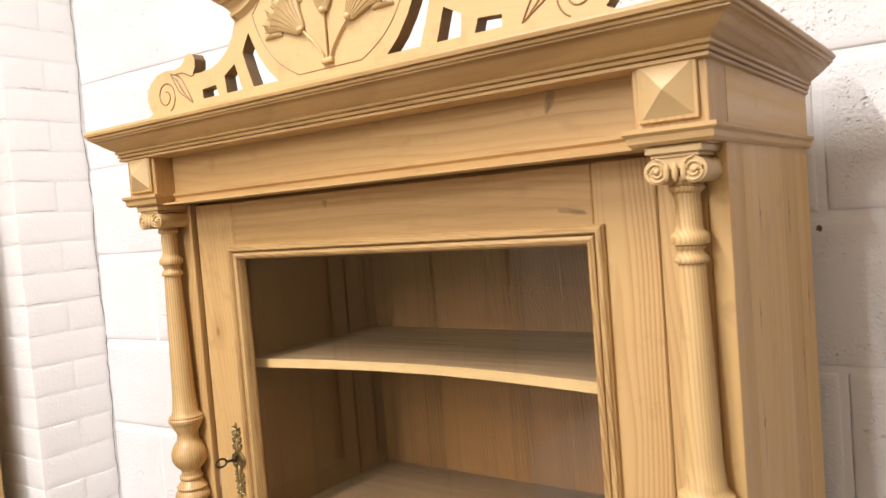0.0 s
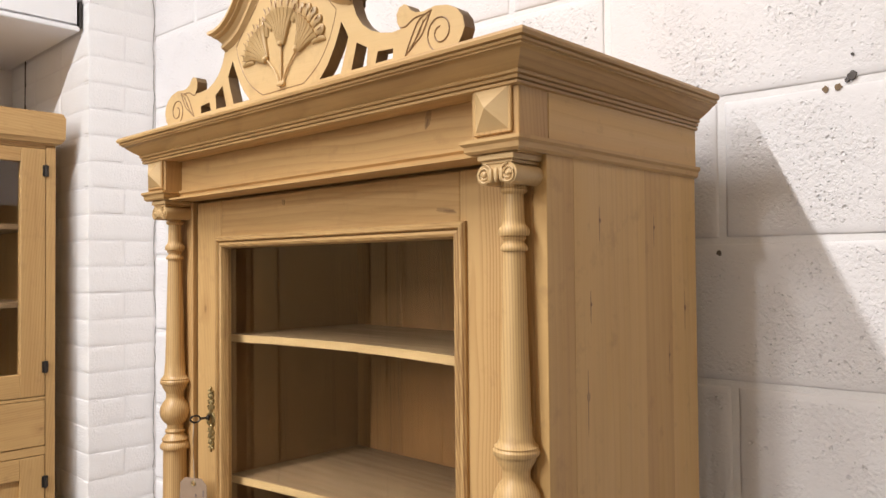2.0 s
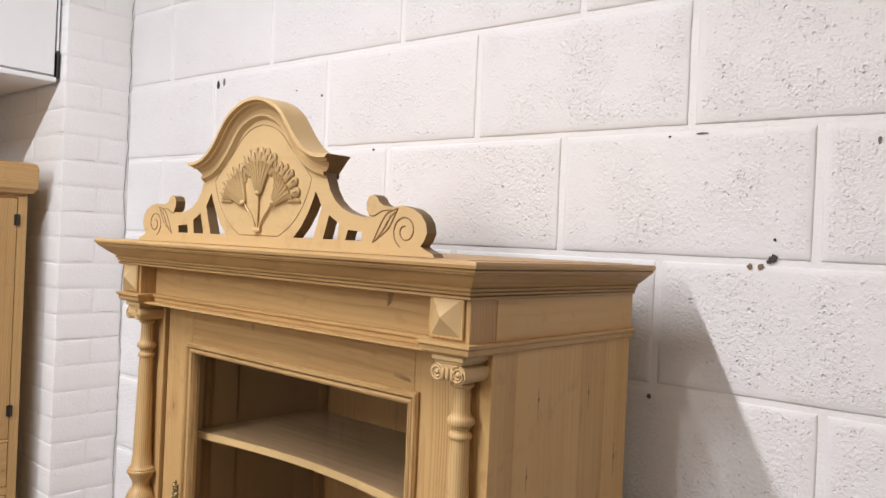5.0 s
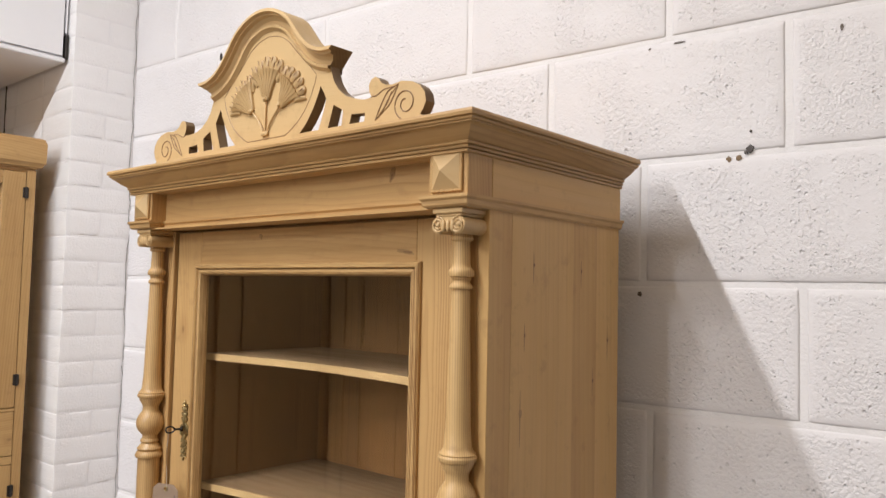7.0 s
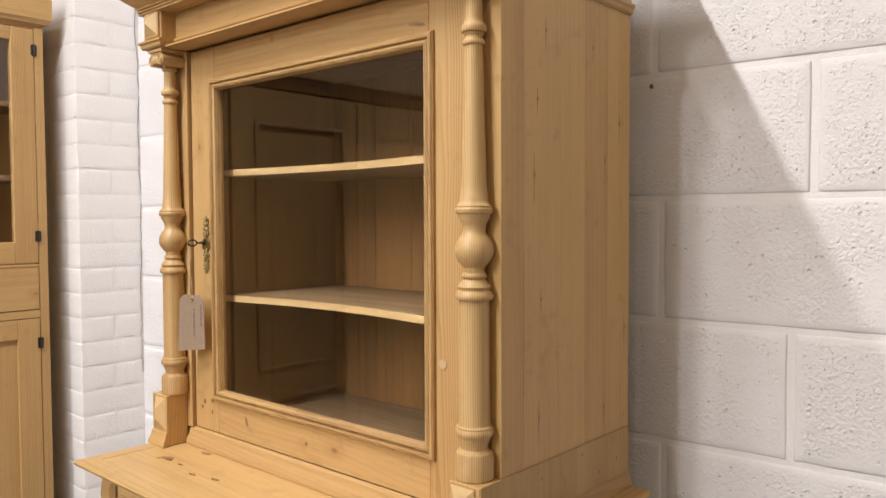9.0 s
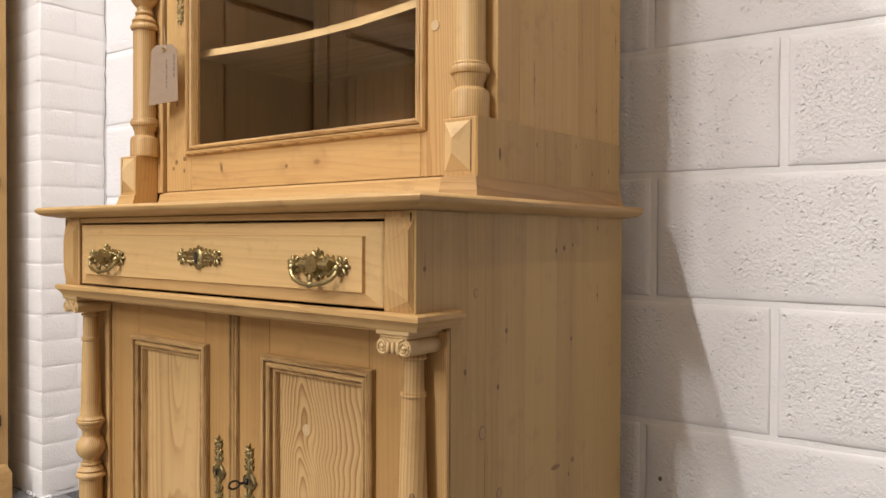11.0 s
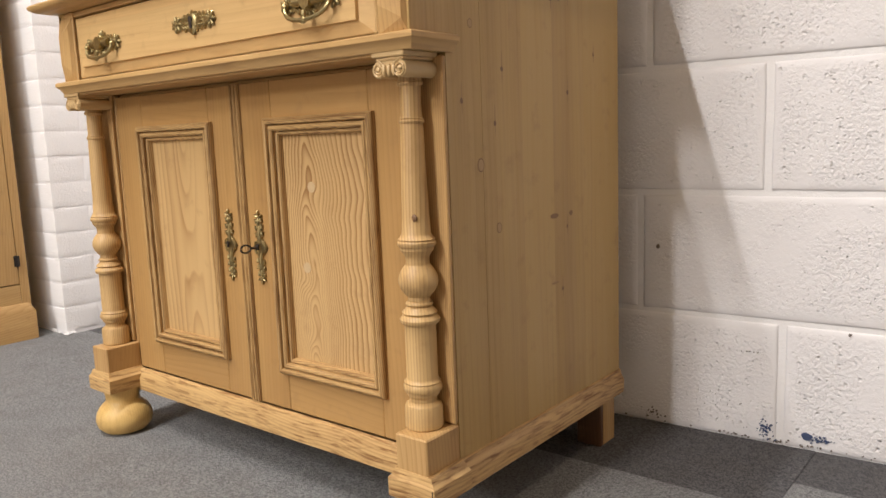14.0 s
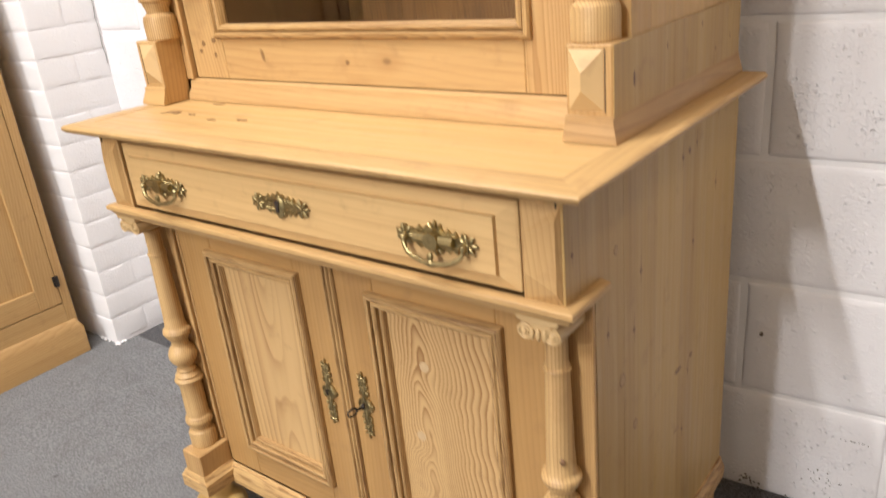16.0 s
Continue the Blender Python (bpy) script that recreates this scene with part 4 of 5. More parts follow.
# turned columns with scroll capitals
def capital(cx, y0, y1, z0, z1):
    """An Ionic head: a slab over a bolster that rolls into two scrolls."""
    bm = bmesh.new()
    box(bm, cx - 0.027, cx + 0.027, y0 - 0.004, y1, z1 - 0.007, z1, 0.0012)
    box(bm, cx - 0.023, cx + 0.023, y0 - 0.001, y1, z1 - 0.011, z1 - 0.007, 0.001)
    r = (z1 - 0.011 - z0) * 0.52
    zc = z1 - 0.011 - r
    box(bm, cx - 0.018, cx + 0.018, y0, y1, zc + r * 0.1, z1 - 0.011, 0.001)
    for s in (-1, 1):
        xs = cx + s * 0.0175
        rod_y(bm, xs, zc, r, y0 - 0.001, y1, 20)
        pts = []
        for k in range(34):
            a, q = k * 0.42, r * (1 - k / 40)
            pts.append((xs - s * q * math.sin(a) * 0.98, y0 - 0.0018, zc + q * math.cos(a) * 0.98))
        tube(bm, pts, 0.0013, 6)
        blob(bm, (xs, y0 - 0.002, zc), (0.003, 0.002, 0.003), 8, 6)
    for k in (-1, 0, 1):
        blob(bm, (cx + k * 0.008, y0 - 0.0015, zc - r * 0.1), (0.0033, 0.003, r * 0.75), 8, 6)
    return bm


def turned(rings):
    """Fills a list of (kind, radius, z...) into a lathe profile."""
    out = []
    for item in rings:
        if item[0] == "ring":
            _, r, z0, z1, neck = item
            h = z1 - z0
            out += [(neck, z0), (r * 0.95, z0 + 0.06 * h), (r, z0 + 0.26 * h), (r, z0 + 0.52 * h), (r * 0.93, z0 + 0.72 * h), (neck * 1.12, z0 + 0.86 * h), (neck, z1)]
        elif item[0] == "bulb":
            _, r, z0, z1, n0, n1 = item
            for k in range(13):
                t = k / 12
                q = math.sin(math.pi * (t ** 0.88)) ** 0.62 if 0 < t < 1 else 0.0
                out.append((max(n0 * (1 - t) + n1 * t, r * q), z0 + (z1 - z0) * t))
        else:
            out.append(item[1:])
    return out


LOWER_COL = turned([
    ("p", 0.0245, 0.180), ("p", 0.0262, 0.182), ("p", 0.0262, 0.208), ("p", 0.0245, 0.213), ("p", 0.0185, 0.217), ("p", 0.0185, 0.222),
    ("p", 0.0225, 0.227), ("ring", 0.0265, 0.231, 0.247, 0.0225), ("p", 0.0215, 0.250), ("p", 0.0212, 0.322), ("ring", 0.0270, 0.325, 0.337, 0.0215),
    ("p", 0.0240, 0.340), ("p", 0.0175, 0.347), ("ring", 0.0185, 0.349, 0.355, 0.0150), ("bulb", 0.0268, 0.356, 0.414, 0.0150, 0.0160),
    ("p", 0.0175, 0.417), ("p", 0.0225, 0.424), ("ring", 0.0258, 0.428, 0.440, 0.0225), ("p", 0.0195, 0.446), ("p", 0.0180, 0.470), ("p", 0.0150, 0.586),
    ("ring", 0.0168, 0.588, 0.595, 0.0148), ("p", 0.0138, 0.600), ("p", 0.0134, 0.634), ("ring", 0.0172, 0.636, 0.642, 0.0150), ("p", 0.0150, 0.648)])
UPPER_COL = turned([
    ("p", 0.0265, 0.950), ("p", 0.0280, 0.952), ("p", 0.0280, 0.983), ("p", 0.0262, 0.989), ("p", 0.0195, 0.994), ("p", 0.0200, 1.001),
    ("p", 0.0235, 1.008), ("ring", 0.0280, 1.012, 1.028, 0.0235), ("p", 0.0225, 1.033), ("p", 0.0220, 1.204), ("ring", 0.0275, 1.207, 1.221, 0.0220),
    ("p", 0.0245, 1.226), ("p", 0.0165, 1.236), ("ring", 0.0185, 1.238, 1.246, 0.0150), ("bulb", 0.0280, 1.248, 1.312, 0.0150, 0.0165),
    ("p", 0.0180, 1.316), ("p", 0.0235, 1.325), ("ring", 0.0275, 1.329, 1.342, 0.0235), ("p", 0.0200, 1.348), ("p", 0.0178, 1.375), ("p", 0.0130, 1.562),
    ("ring", 0.0163, 1.5655, 1.5745, 0.0128), ("p", 0.0120, 1.5775), ("p", 0.0145, 1.581), ("ring", 0.0183, 1.583, 1.597, 0.0135), ("p", 0.0125, 1.603), ("p", 0.0118, 1.632),
    ("ring", 0.0160, 1.634, 1.641, 0.0145), ("p", 0.0145, 1.648)])
for s in (1, -1):
    x0, x1 = sorted((s * 0.392, s * 0.4365))
    part("pilaster", slab(x0, x1, -0.0075, -0.0002, 0.1815, 0.672), PINE_LINES, base)
    cx = -0.009 + s * 0.409
    col = part("column", lathe(bmesh.new(), cx, -0.029, LOWER_COL, 36), PINE_TURNED, base, "turned pine half column")
    if s > 0:
        part("knot", blob(bmesh.new(), (cx + 0.010, -0.0438, 0.467), (0.0048, 0.0022, 0.0052), 10, 6), KNOT, col)
    part("capital", capital(cx, -0.066, -0.004, 0.645, 0.6765), PINE_CARVED, col, "carved scroll capital")

# ---- glazed upper cabinet ----
UX, UW = -0.0195, 0.45
XL, XR = UX - UW, UX + UW
upper = thing("glazed_upper_cabinet", (UX, 0.3, 0.8415), "stripped pine glazed cabinet with columns, cornice and carved pediment", "cabinet")
for s in (1, -1):
    xo = UX + s * UW
    x0, x1 = sorted((xo - s * 0.02, xo))
    cuts = [0.110, 0.165, 0.262, 0.335, 0.41, 0.486]
    side = part("side_panel", slab(x0, x1, cuts[0], cuts[1], 0.8418, 1.757, bevel=0.0008), PINE_SIDE, upper)
    for a, b in zip(cuts[1:], cuts[2:]):
        part("board", slab(x0, x1, a, b, 0.8418, 1.757, bevel=0), PINE_SIDE, side)
    if s > 0:
        for ky, kz, kr in ((0.222, 1.605, 0.004), (0.449, 1.485, 0.005), (0.192, 1.387, 0.007), (0.36, 1.60, 0.004), (0.205, 1.02, 0.006), (0.21, 1.20, 0.0035), (0.20, 1.50, 0.0035), (0.40, 1.42, 0.004), (0.40, 1.0, 0.004), (0.47, 1.13, 0.004)):
            knot = disc_x(xo + 0.0002, ky, kz, kr * 0.5, kr * 0.8)
            part("knot", knot, KNOT_AND_CUT_SHADE if kr > 0.0055 else KNOT, side, soft=0)
            part("resin_streak", disc_x(xo + 0.0001, ky - 0.0008, kz - kr, 0.0010, kr * 6.0), STREAK, side, soft=0)
            if kr > 0.0055:
                part("knot_heart", disc_x(xo + 0.0004, ky, kz, kr * 0.4, kr * 0.64), KNOT_HEART, side, soft=0)

lower_board = part("base_board", slab(XR + 0.0011, XR + 0.0024, 0.0606, 0.485, 0.8418, 0.9505, bevel=0.0004), PINE_SIDE_LOW, upper)

for ky, kz, kr in ((0.113, 0.904, 0.0075), (0.209, 0.925, 0.003), (0.327, 0.934, 0.003), (0.382, 0.893, 0.003), (0.441, 0.902, 0.0035)):
    part("knot", disc_x(XR + 0.0026, ky, kz, kr * 0.36, kr * 1.2), KNOT, lower_board, soft=0)

# inside: wood colours darkened to carry the shade behind the glass
IL, IR, IB = -0.338, 0.302, 0.468
part("lining", slab(IL - 0.012, IL, 0.1425, IB, 0.900, 1.66), PINE_LINING_SHADED, upper)
part("lining", slab(IR, IR + 0.012, 0.1425, IB, 0.900, 1.66), PINE_IN_SHADED, upper)
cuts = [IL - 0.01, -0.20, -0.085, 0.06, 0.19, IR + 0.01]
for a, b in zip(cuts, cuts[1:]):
    part("back_board", slab(a, b, IB, IB + 0.012, 0.87, 1.68, bevel=0.001), PINE_IN_SHADED, upper)
part("inner_floor", slab(IL, IR, 0.1425, IB, 0.885, 0.902), PINE_SHELF_SHADED, upper)
part("inner_roof", slab(IL, IR, 0.1425, IB, 1.645, 1.66), PINE_IN_SHADED, upper)


def shelf_sheet(out, z0, z1, bevel):
    """A level board with the outline out between two heights."""
    sh = bmesh.new()
    lo = [sh.verts.new((x, y, z0)) for x, y in out]
    hi = [sh.verts.new((x, y, z1)) for x, y in out]
    sh.faces.new(lo[::-1])
    sh.faces.new(hi)
    for i in range(len(out)):
        j = (i + 1) % len(out)
        sh.faces.new((lo[i], lo[j], hi[j], hi[i]))
    bmesh.ops.bevel(sh, geom=sh.edges[:], offset=bevel, segments=1, affect="EDGES")
    return sh


for zt in (1.425, 1.163):
    front = [(IL + 0.001 + (IR - IL - 0.002) * k / 16, 0.150 + 0.036 * math.sin(math.pi * k / 16)) for k in range(17)]
    behind = [(x, y + 0.004) for x, y in front]
    shelf = part("shelf", shelf_sheet([(x, y + 0.0002) for x, y in behind] + [(IR - 0.001, IB - 0.001), (IL + 0.001, IB - 0.001)], zt - 0.0130, zt - 0.0002, 0.0004), PINE_SHELF_SHADED, upper, "grey-brown pine shelf, darkened for shade, with a hollowed front edge")
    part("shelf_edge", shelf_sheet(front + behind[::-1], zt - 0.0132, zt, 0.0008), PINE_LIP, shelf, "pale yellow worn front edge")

# front frame
part("front_stile", slab(XL + 0.0205, -0.398, 0.110, 0.14, 0.8765, 1.676), PINE_Z, upper)
part("front_stile", slab(0.3605, XR - 0.0205, 0.110, 0.14, 0.8765, 1.676), PINE_Z, upper)
part("skirting", sweep(bmesh.new(), [(XL + 0.06, 0.118), (XR - 0.055, 0.118)], [(0.0, 0.8415), (0.016, 0.8415), (0.015, 0.852), (0.008, 0.862), (0.006, 0.8735), (0.0, 0.8778)]), PINE_X, upper)
part("lintel", slab(XL + 0.021, XR - 0.021, 0.1425, 0.156, 1.6605, 1.70), PINE_X, upper)
part("head_board", slab(XL + 0.021, XR - 0.021, 0.095, 0.13, 1.678, 1.76), PINE_X, upper)

DZ0, DZ1 = 0.8785, 1.6725
udoor = part("door", slab(-0.3935, -0.306, 0.118, 0.1405, DZ0, DZ1), PINE_Z, upper, "closed pine door with one large glass pane")
part("stile", slab(0.2865, 0.3565, 0.118, 0.1405, DZ0, DZ1), PINE_LINES, udoor)
part("rail", slab(-0.3057, 0.2862, 0.1182, 0.1403, 1.5945, DZ1), PINE_X, udoor)
part("rail", slab(-0.3057, 0.2862, 0.1182, 0.1403, DZ0, 0.9605), PINE_X, udoor)
GLAZE = [(0.0, 0.118), (0.0, 0.1135), (0.003, 0.110), (0.008, 0.1095), (0.0098, 0.1120), (0.0100, 0.1185), (0.0116, 0.1185), (0.0120, 0.1130), (0.016, 0.1110), (0.0195, 0.1130), (0.0215, 0.1195), (0.0225, 0.126), (0.0, 0.126)]
for side in ("top", "bottom", "left", "right"):
    part("moulding", frame_strip(bmesh.new(), side, -0.3185, 0.2990, 0.947, 1.6070, GLAZE), PINE_GLAZE_X if side in ("top", "bottom") else PINE_GLAZE_Z, udoor)
pane = part("glass_pane", slab(-0.305, 0.2855, 0.1275, 0.1305, 0.9612, 1.5938, bevel=0), GLASS, udoor, "clear old glass pane", soft=0)
pane.visible_shadow = False
part("escutcheon", lock_plate(bmesh.new(), -0.341, 0.1165, 1.270, 0.060, 0.0140), BRASS, udoor, "cast brass keyhole plate")
keyhole(-0.341, 0.1118, 1.274, udoor)
part("plug", rod_y(bmesh.new(), 0.314, 1.100, 0.0075, 0.1165, 0.1185, 18), FILLER, udoor, "pale round filler plug")


def front_spot(name, x, z, rx, rz, y, material, parent, lean=0.0):
    """A flat oval mark, with an uneven edge, on a face towards the room."""
    r = random.Random(int(abs(x) * 9173 + abs(z) * 5501))
    c, s = math.cos(radians(lean)), math.sin(radians(lean))
    pts = []
    for k in range(14):
        q = r.uniform(0.75, 1.1)
        u, v = rx * q * math.cos(k * math.pi / 7), rz * q * math.sin(k * math.pi / 7)
        pts.append((x + u * c - v * s, z + u * s + v * c))
    return part(name, plate(bmesh.new(), [pts], y - 0.0004, y + 0.0006), material, parent, soft=0)


for px, pz, rx, rz in ((-0.358, 0.938, 0.005, 0.006), (-0.329, 0.943, 0.006, 0.005), (-0.330, 0.919, 0.004, 0.005), (-0.368, 0.925, 0.004, 0.004), (-0.355, 1.055, 0.004, 0.006), (-0.02, 0.912, 0.004, 0.004)):
    front_spot("knot", px, pz, rx, rz, 0.118, KNOT_AND_CUT_SHADE, udoor)
front_spot("knot", -0.208, 0.920, 0.0045, 0.012, 0.118, STREAK, udoor, 8)
front_spot("knot", -0.208, 0.920, 0.0022, 0.007, 0.1176, KNOT_AND_CUT_SHADE, udoor, 8)
front_spot("plug", -0.109, 1.657, 0.0045, 0.0055, 0.118, STREAK, udoor)
front_spot("resin_streak", 0.263, 1.622, 0.020, 0.0035, 0.118, STREAK, udoor, -8)
front_spot("resin_streak", 0.268, 1.6215, 0.010, 0.0018, 0.1176, KNOT_AND_CUT_SHADE, udoor, -8)

# key with its paper tag
key = tagged(part("key", key_mesh(-0.341, 0.112, 1.2735, 0.014, -0.006), IRON), "dark iron key in the glazed door's lock", "key")
tag = thing("price_tag", (-0.352, 0.084, 1.165), "buff paper tag with writing, darkened for shade, hung by string from the key", "tag")
card = bmesh.new()
plate(card, [[(-0.385, 1.048), (-0.318, 1.055), (-0.320, 1.155), (-0.332, 1.1665), (-0.368, 1.1665), (-0.379, 1.157)], [(-0.349 + 0.0035 * math.cos(a * 0.7854), 1.157 + 0.0035 * math.sin(a * 0.7854)) for a in range(8)]], 0.0845, 0.0855)
part("card", card, PAPER_SHADED, tag, soft=0)
part("eyelet", tube(bmesh.new(), [(-0.349 + 0.0042 * math.cos(a * math.pi / 6), 0.0843, 1.157 + 0.0042 * math.sin(a * math.pi / 6)) for a in range(13)], 0.0012, 6), BRASS, tag)
part("string", tube(bmesh.new(), [(-0.3465, 0.0845, 1.157), (-0.3475, 0.083, 1.19), (-0.3485, 0.0825, 1.24), (-0.3475, 0.084, 1.2665), (-0.3485, 0.0855, 1.274)], 0.0009, 6), STRING, tag)
tag.rotation_euler.z = radians(22)
rng = random.Random(8)
for row, (wx, z1, z0) in enumerate(((-0.344, 1.138, 1.080), (-0.327, 1.146, 1.104))):
    z = z1
    while z > z0:
        h = 0.004 + rng.random() * 0.008
        part("ink_bar", slab(wx - 0.0016, wx + 0.0016, 0.0841, 0.0846, z - h, z, bevel=0), INK, tag, soft=0)
        z -= h + 0.003

# corner blocks, columns and frieze
for s in (1, -1):
    xo = UX + s * UW
    x0, x1 = sorted((xo - s * 0.056, xo + s * 0.001))
    blk = part("corner_block", slab(x0, x1, 0.060, 0.110, 0.8415, 0.950, bevel=0.0015), PINE_Z, upper)
    part("lozenge", hipped(bmesh.new(), x0 + (0.004 if s > 0 else 0.011), x1 - (0.011 if s > 0 else 0.004), 0.878, 0.945, 0.0598, 0.013, 0.024), PINE_CARVED, blk, soft=0)
    part("groove", slab(*sorted((xo - s * 0.0085, xo - s * 0.0072)), 0.0596, 0.0606, 0.876, 0.946, bevel=0), GAP, blk)
    foot_path = [(xo, 0.487), (xo, 0.060), (xo - s * 0.057, 0.060)]
    FOOT = [(0.0, 0.8416), (0.009, 0.8416), (0.0085, 0.847), (0.0055, 0.856), (0.003, 0.864), (0.0026, 0.870), (0.0, 0.8715)]
    part("foot_moulding", two_way(sweep(bmesh.new(), foot_path[::-1] if s > 0 else foot_path, FOOT), "foot_moulding", PINE_CORNICE, PINE_CORNICE_Y), PINE_CORNICE, upper)
    cx = -0.0165 + s * 0.4135
    col = part("column", lathe(bmesh.new(), cx, 0.091, UPPER_COL, 36), PINE_TURNED, upper, "turned pine column")
    part("capital", capital(cx, 0.061, 0.111, 1.6425, 1.6765), PINE_CARVED, col, "carved scroll capital")
    x0, x1 = sorted((xo - s * 0.068, xo + s * 0.002))
    blk = part("frieze_block", slab(x0, x1, 0.0575, 0.112, 1.694, 1.757, bevel=0.001), PINE_Z, upper)
    x0, x1 = sorted((xo - s * 0.062, xo - s * 0.006))
    part("diamond_base", slab(x0, x1, 0.053, 0.0573, 1.6985, 1.7545, bevel=0.001), PINE_Z, blk)
    part("diamond", pyramid(bmesh.new(), x0 + 0.004, x1 - 0.004, 1.7025, 1.7505, 0.0528, 0.013), PINE_CARVED, blk, soft=0)
for s in (1, -1):
    xo = UX + s * UW
    part("side_frieze", slab(*sorted((xo + s * 0.0003, xo + s * 0.0022)), 0.1125, 0.4865, 1.6945, 1.7575, bevel=0.0004), PINE_SIDE_Y, upper)
frieze = part("frieze", slab(XL + 0.069, XR - 0.069, 0.089, 0.112, 1.694, 1.757, bevel=0.001), PINE_X, upper)

front_spot("resin_streak", 0.259, 1.740, 0.005, 0.016, 0.089, STREAK, frieze, -14)
front_spot("resin_streak", 0.258, 1.735, 0.002, 0.006, 0.0886, KNOT_AND_CUT_SHADE, frieze, -18)
ARCH = [(-0.006, 1.678), (0.003, 1.678), (0.006, 1.681), (0.0065, 1.687), (0.010, 1.690), (0.010, 1.694), (-0.006, 1.6955)]
arch_path = [(XL, 0.486), (XL, 0.057), (XL + 0.069, 0.057), (XL + 0.069, 0.089), (XR - 0.069, 0.089), (XR - 0.069, 0.057), (XR, 0.057), (XR, 0.486)]
part("architrave", two_way(sweep(bmesh.new(), arch_path, ARCH), "architrave", PINE_CORNICE, PINE_CORNICE_Y), PINE_CORNICE, upper)
part("soffit", slab(XL + 0.004, XR - 0.004, 0.062, 0.112, 1.6765, 1.6795, bevel=0), PINE_X, upper)
CORNICE = [(-0.03, 1.750), (0.003, 1.750), (0.0058, 1.7512), (0.0060, 1.7542), (0.0036, 1.7552), (0.0068, 1.7564), (0.0078, 1.7594), (0.0055, 1.7606), (0.0092, 1.7618), (0.0104, 1.7646), (0.0085, 1.7658), (0.013, 1.7688), (0.020, 1.7735), (0.0265, 1.779), (0.031, 1.783), (0.0338, 1.7838), (0.0338, 1.7856), (0.0366, 1.7866), (0.0376, 1.7890), (0.0360, 1.7900), (0.0402, 1.7914), (0.0412, 1.7955), (0.039, 1.7995), (-0.03, 1.8)]
part("cornice", two_way(sweep(bmesh.new(), [(XL - 0.006, 0.487), (XL - 0.006, 0.056), (XR, 0.056), (XR, 0.487)], CORNICE), "cornice", PINE_CORNICE, PINE_CORNICE_Y), PINE_CORNICE, upper)
part("roof_board", slab(XL + 0.002, XR - 0.002, 0.058, 0.486, 1.7905, 1.8005, bevel=0), PINE_X, upper)

def rounded(pts, steps=5):
    """A smooth curve through the points of a half outline."""
    out = []
    for k in range(len(pts) - 1):
        p = [Vector(pts[min(max(k + d, 0), len(pts) - 1)]) for d in (-1, 0, 1, 2)]
        for i in range(steps):
            t = i / steps
            out.append(tuple(0.5 * (2 * p[1] + (p[2] - p[0]) * t + (2 * p[0] - 5 * p[1] + 4 * p[2] - p[3]) * t * t + (3 * p[1] - p[0] - 3 * p[2] + p[3]) * t ** 3)))
    return out + [pts[-1]]


# pediment
PX, PZ, PY0, PY1 = -0.019, 1.8005, 0.056, 0.075
half = [(0.388, 0.0), (0.384, 0.005), (0.372, 0.009), (0.362, 0.014), (0.368, 0.021), (0.373, 0.032), (0.370, 0.045), (0.361, 0.056), (0.346, 0.064), (0.325, 0.068), (0.304, 0.066), (0.290, 0.068), (0.281, 0.073), (0.276, 0.080), (0.269, 0.0835), (0.260, 0.081), (0.255, 0.073), (0.256, 0.062), (0.262, 0.053), (0.246, 0.052), (0.223, 0.057), (0.204, 0.064), (0.187, 0.076), (0.175, 0.091), (0.167, 0.110), (0.166, 0.124)]
crest = [(0.0, 0.2420), (0.02, 0.2402), (0.04, 0.2345), (0.06, 0.2255), (0.078, 0.2125), (0.094, 0.1945), (0.110, 0.1755), (0.128, 0.159), (0.148, 0.148), (0.168, 0.143), (0.190, 0.1425)]
inner = [(x * 0.965, z - 0.012) for x, z in crest if x < 0.166]
outline = half + inner[::-1]
full = [(PX + x, PZ + z) for x, z in outline] + [(PX - x * (1.0 if x < 0.24 else 1.018), PZ + z + (0.0 if x < 0.24 or z < 0.03 else 0.003)) for x, z in outline[::-1][1:]]
holes = [
    [(0.142, 0.090), (0.150, 0.078), (0.157, 0.066), (0.150, 0.044), (0.140, 0.018), (0.092, 0.018), (0.110, 0.035), (0.126, 0.057), (0.136, 0.076)],
    [(0.175, 0.054), (0.198, 0.042), (0.195, 0.018), (0.163, 0.018)],
    [(0.218, 0.033), (0.248, 0.031), (0.247, 0.018), (0.213, 0.018)]]
loops = [full]
for h in holes:
    loops += [[(PX + x, PZ + z) for x, z in h], [(PX - x, PZ + z) for x, z in h[::-1]]]
ped_bm = plate(bmesh.new(), loops, PY0, PY1)
bmesh.ops.recalc_face_normals(ped_bm, faces=ped_bm.faces)
for f in ped_bm.faces:
    f.material_index = 0 if abs(f.normal.y) > 0.5 else 1
ped_me = mesh_of(ped_bm, "pediment")
ped_me.materials.append(PINE_CARVED)
ped_me.materials.append(PINE_SAWN)
ped = part("pediment", ped_me, PINE_CARVED, upper, "fretted and carved pine pediment", soft=30)

crest = rounded(crest[:-1], 3) + [crest[-1]]
whole = [(-x, z) for x, z in crest[::-1]] + crest[1:]
CREST = [(0.0, PY1 + 0.005), (0.0, 0.0345), (0.0055, 0.0335), (0.007, 0.0405), (0.0095, 0.041), (0.011, 0.0475), (0.017, 0.0525), (0.0235, 0.0535), (0.025, 0.0485), (0.029, 0.049), (0.031, 0.0525), (0.034, 0.0555), (0.034, PY1 + 0.005)]
cr = bmesh.new()
rows = []
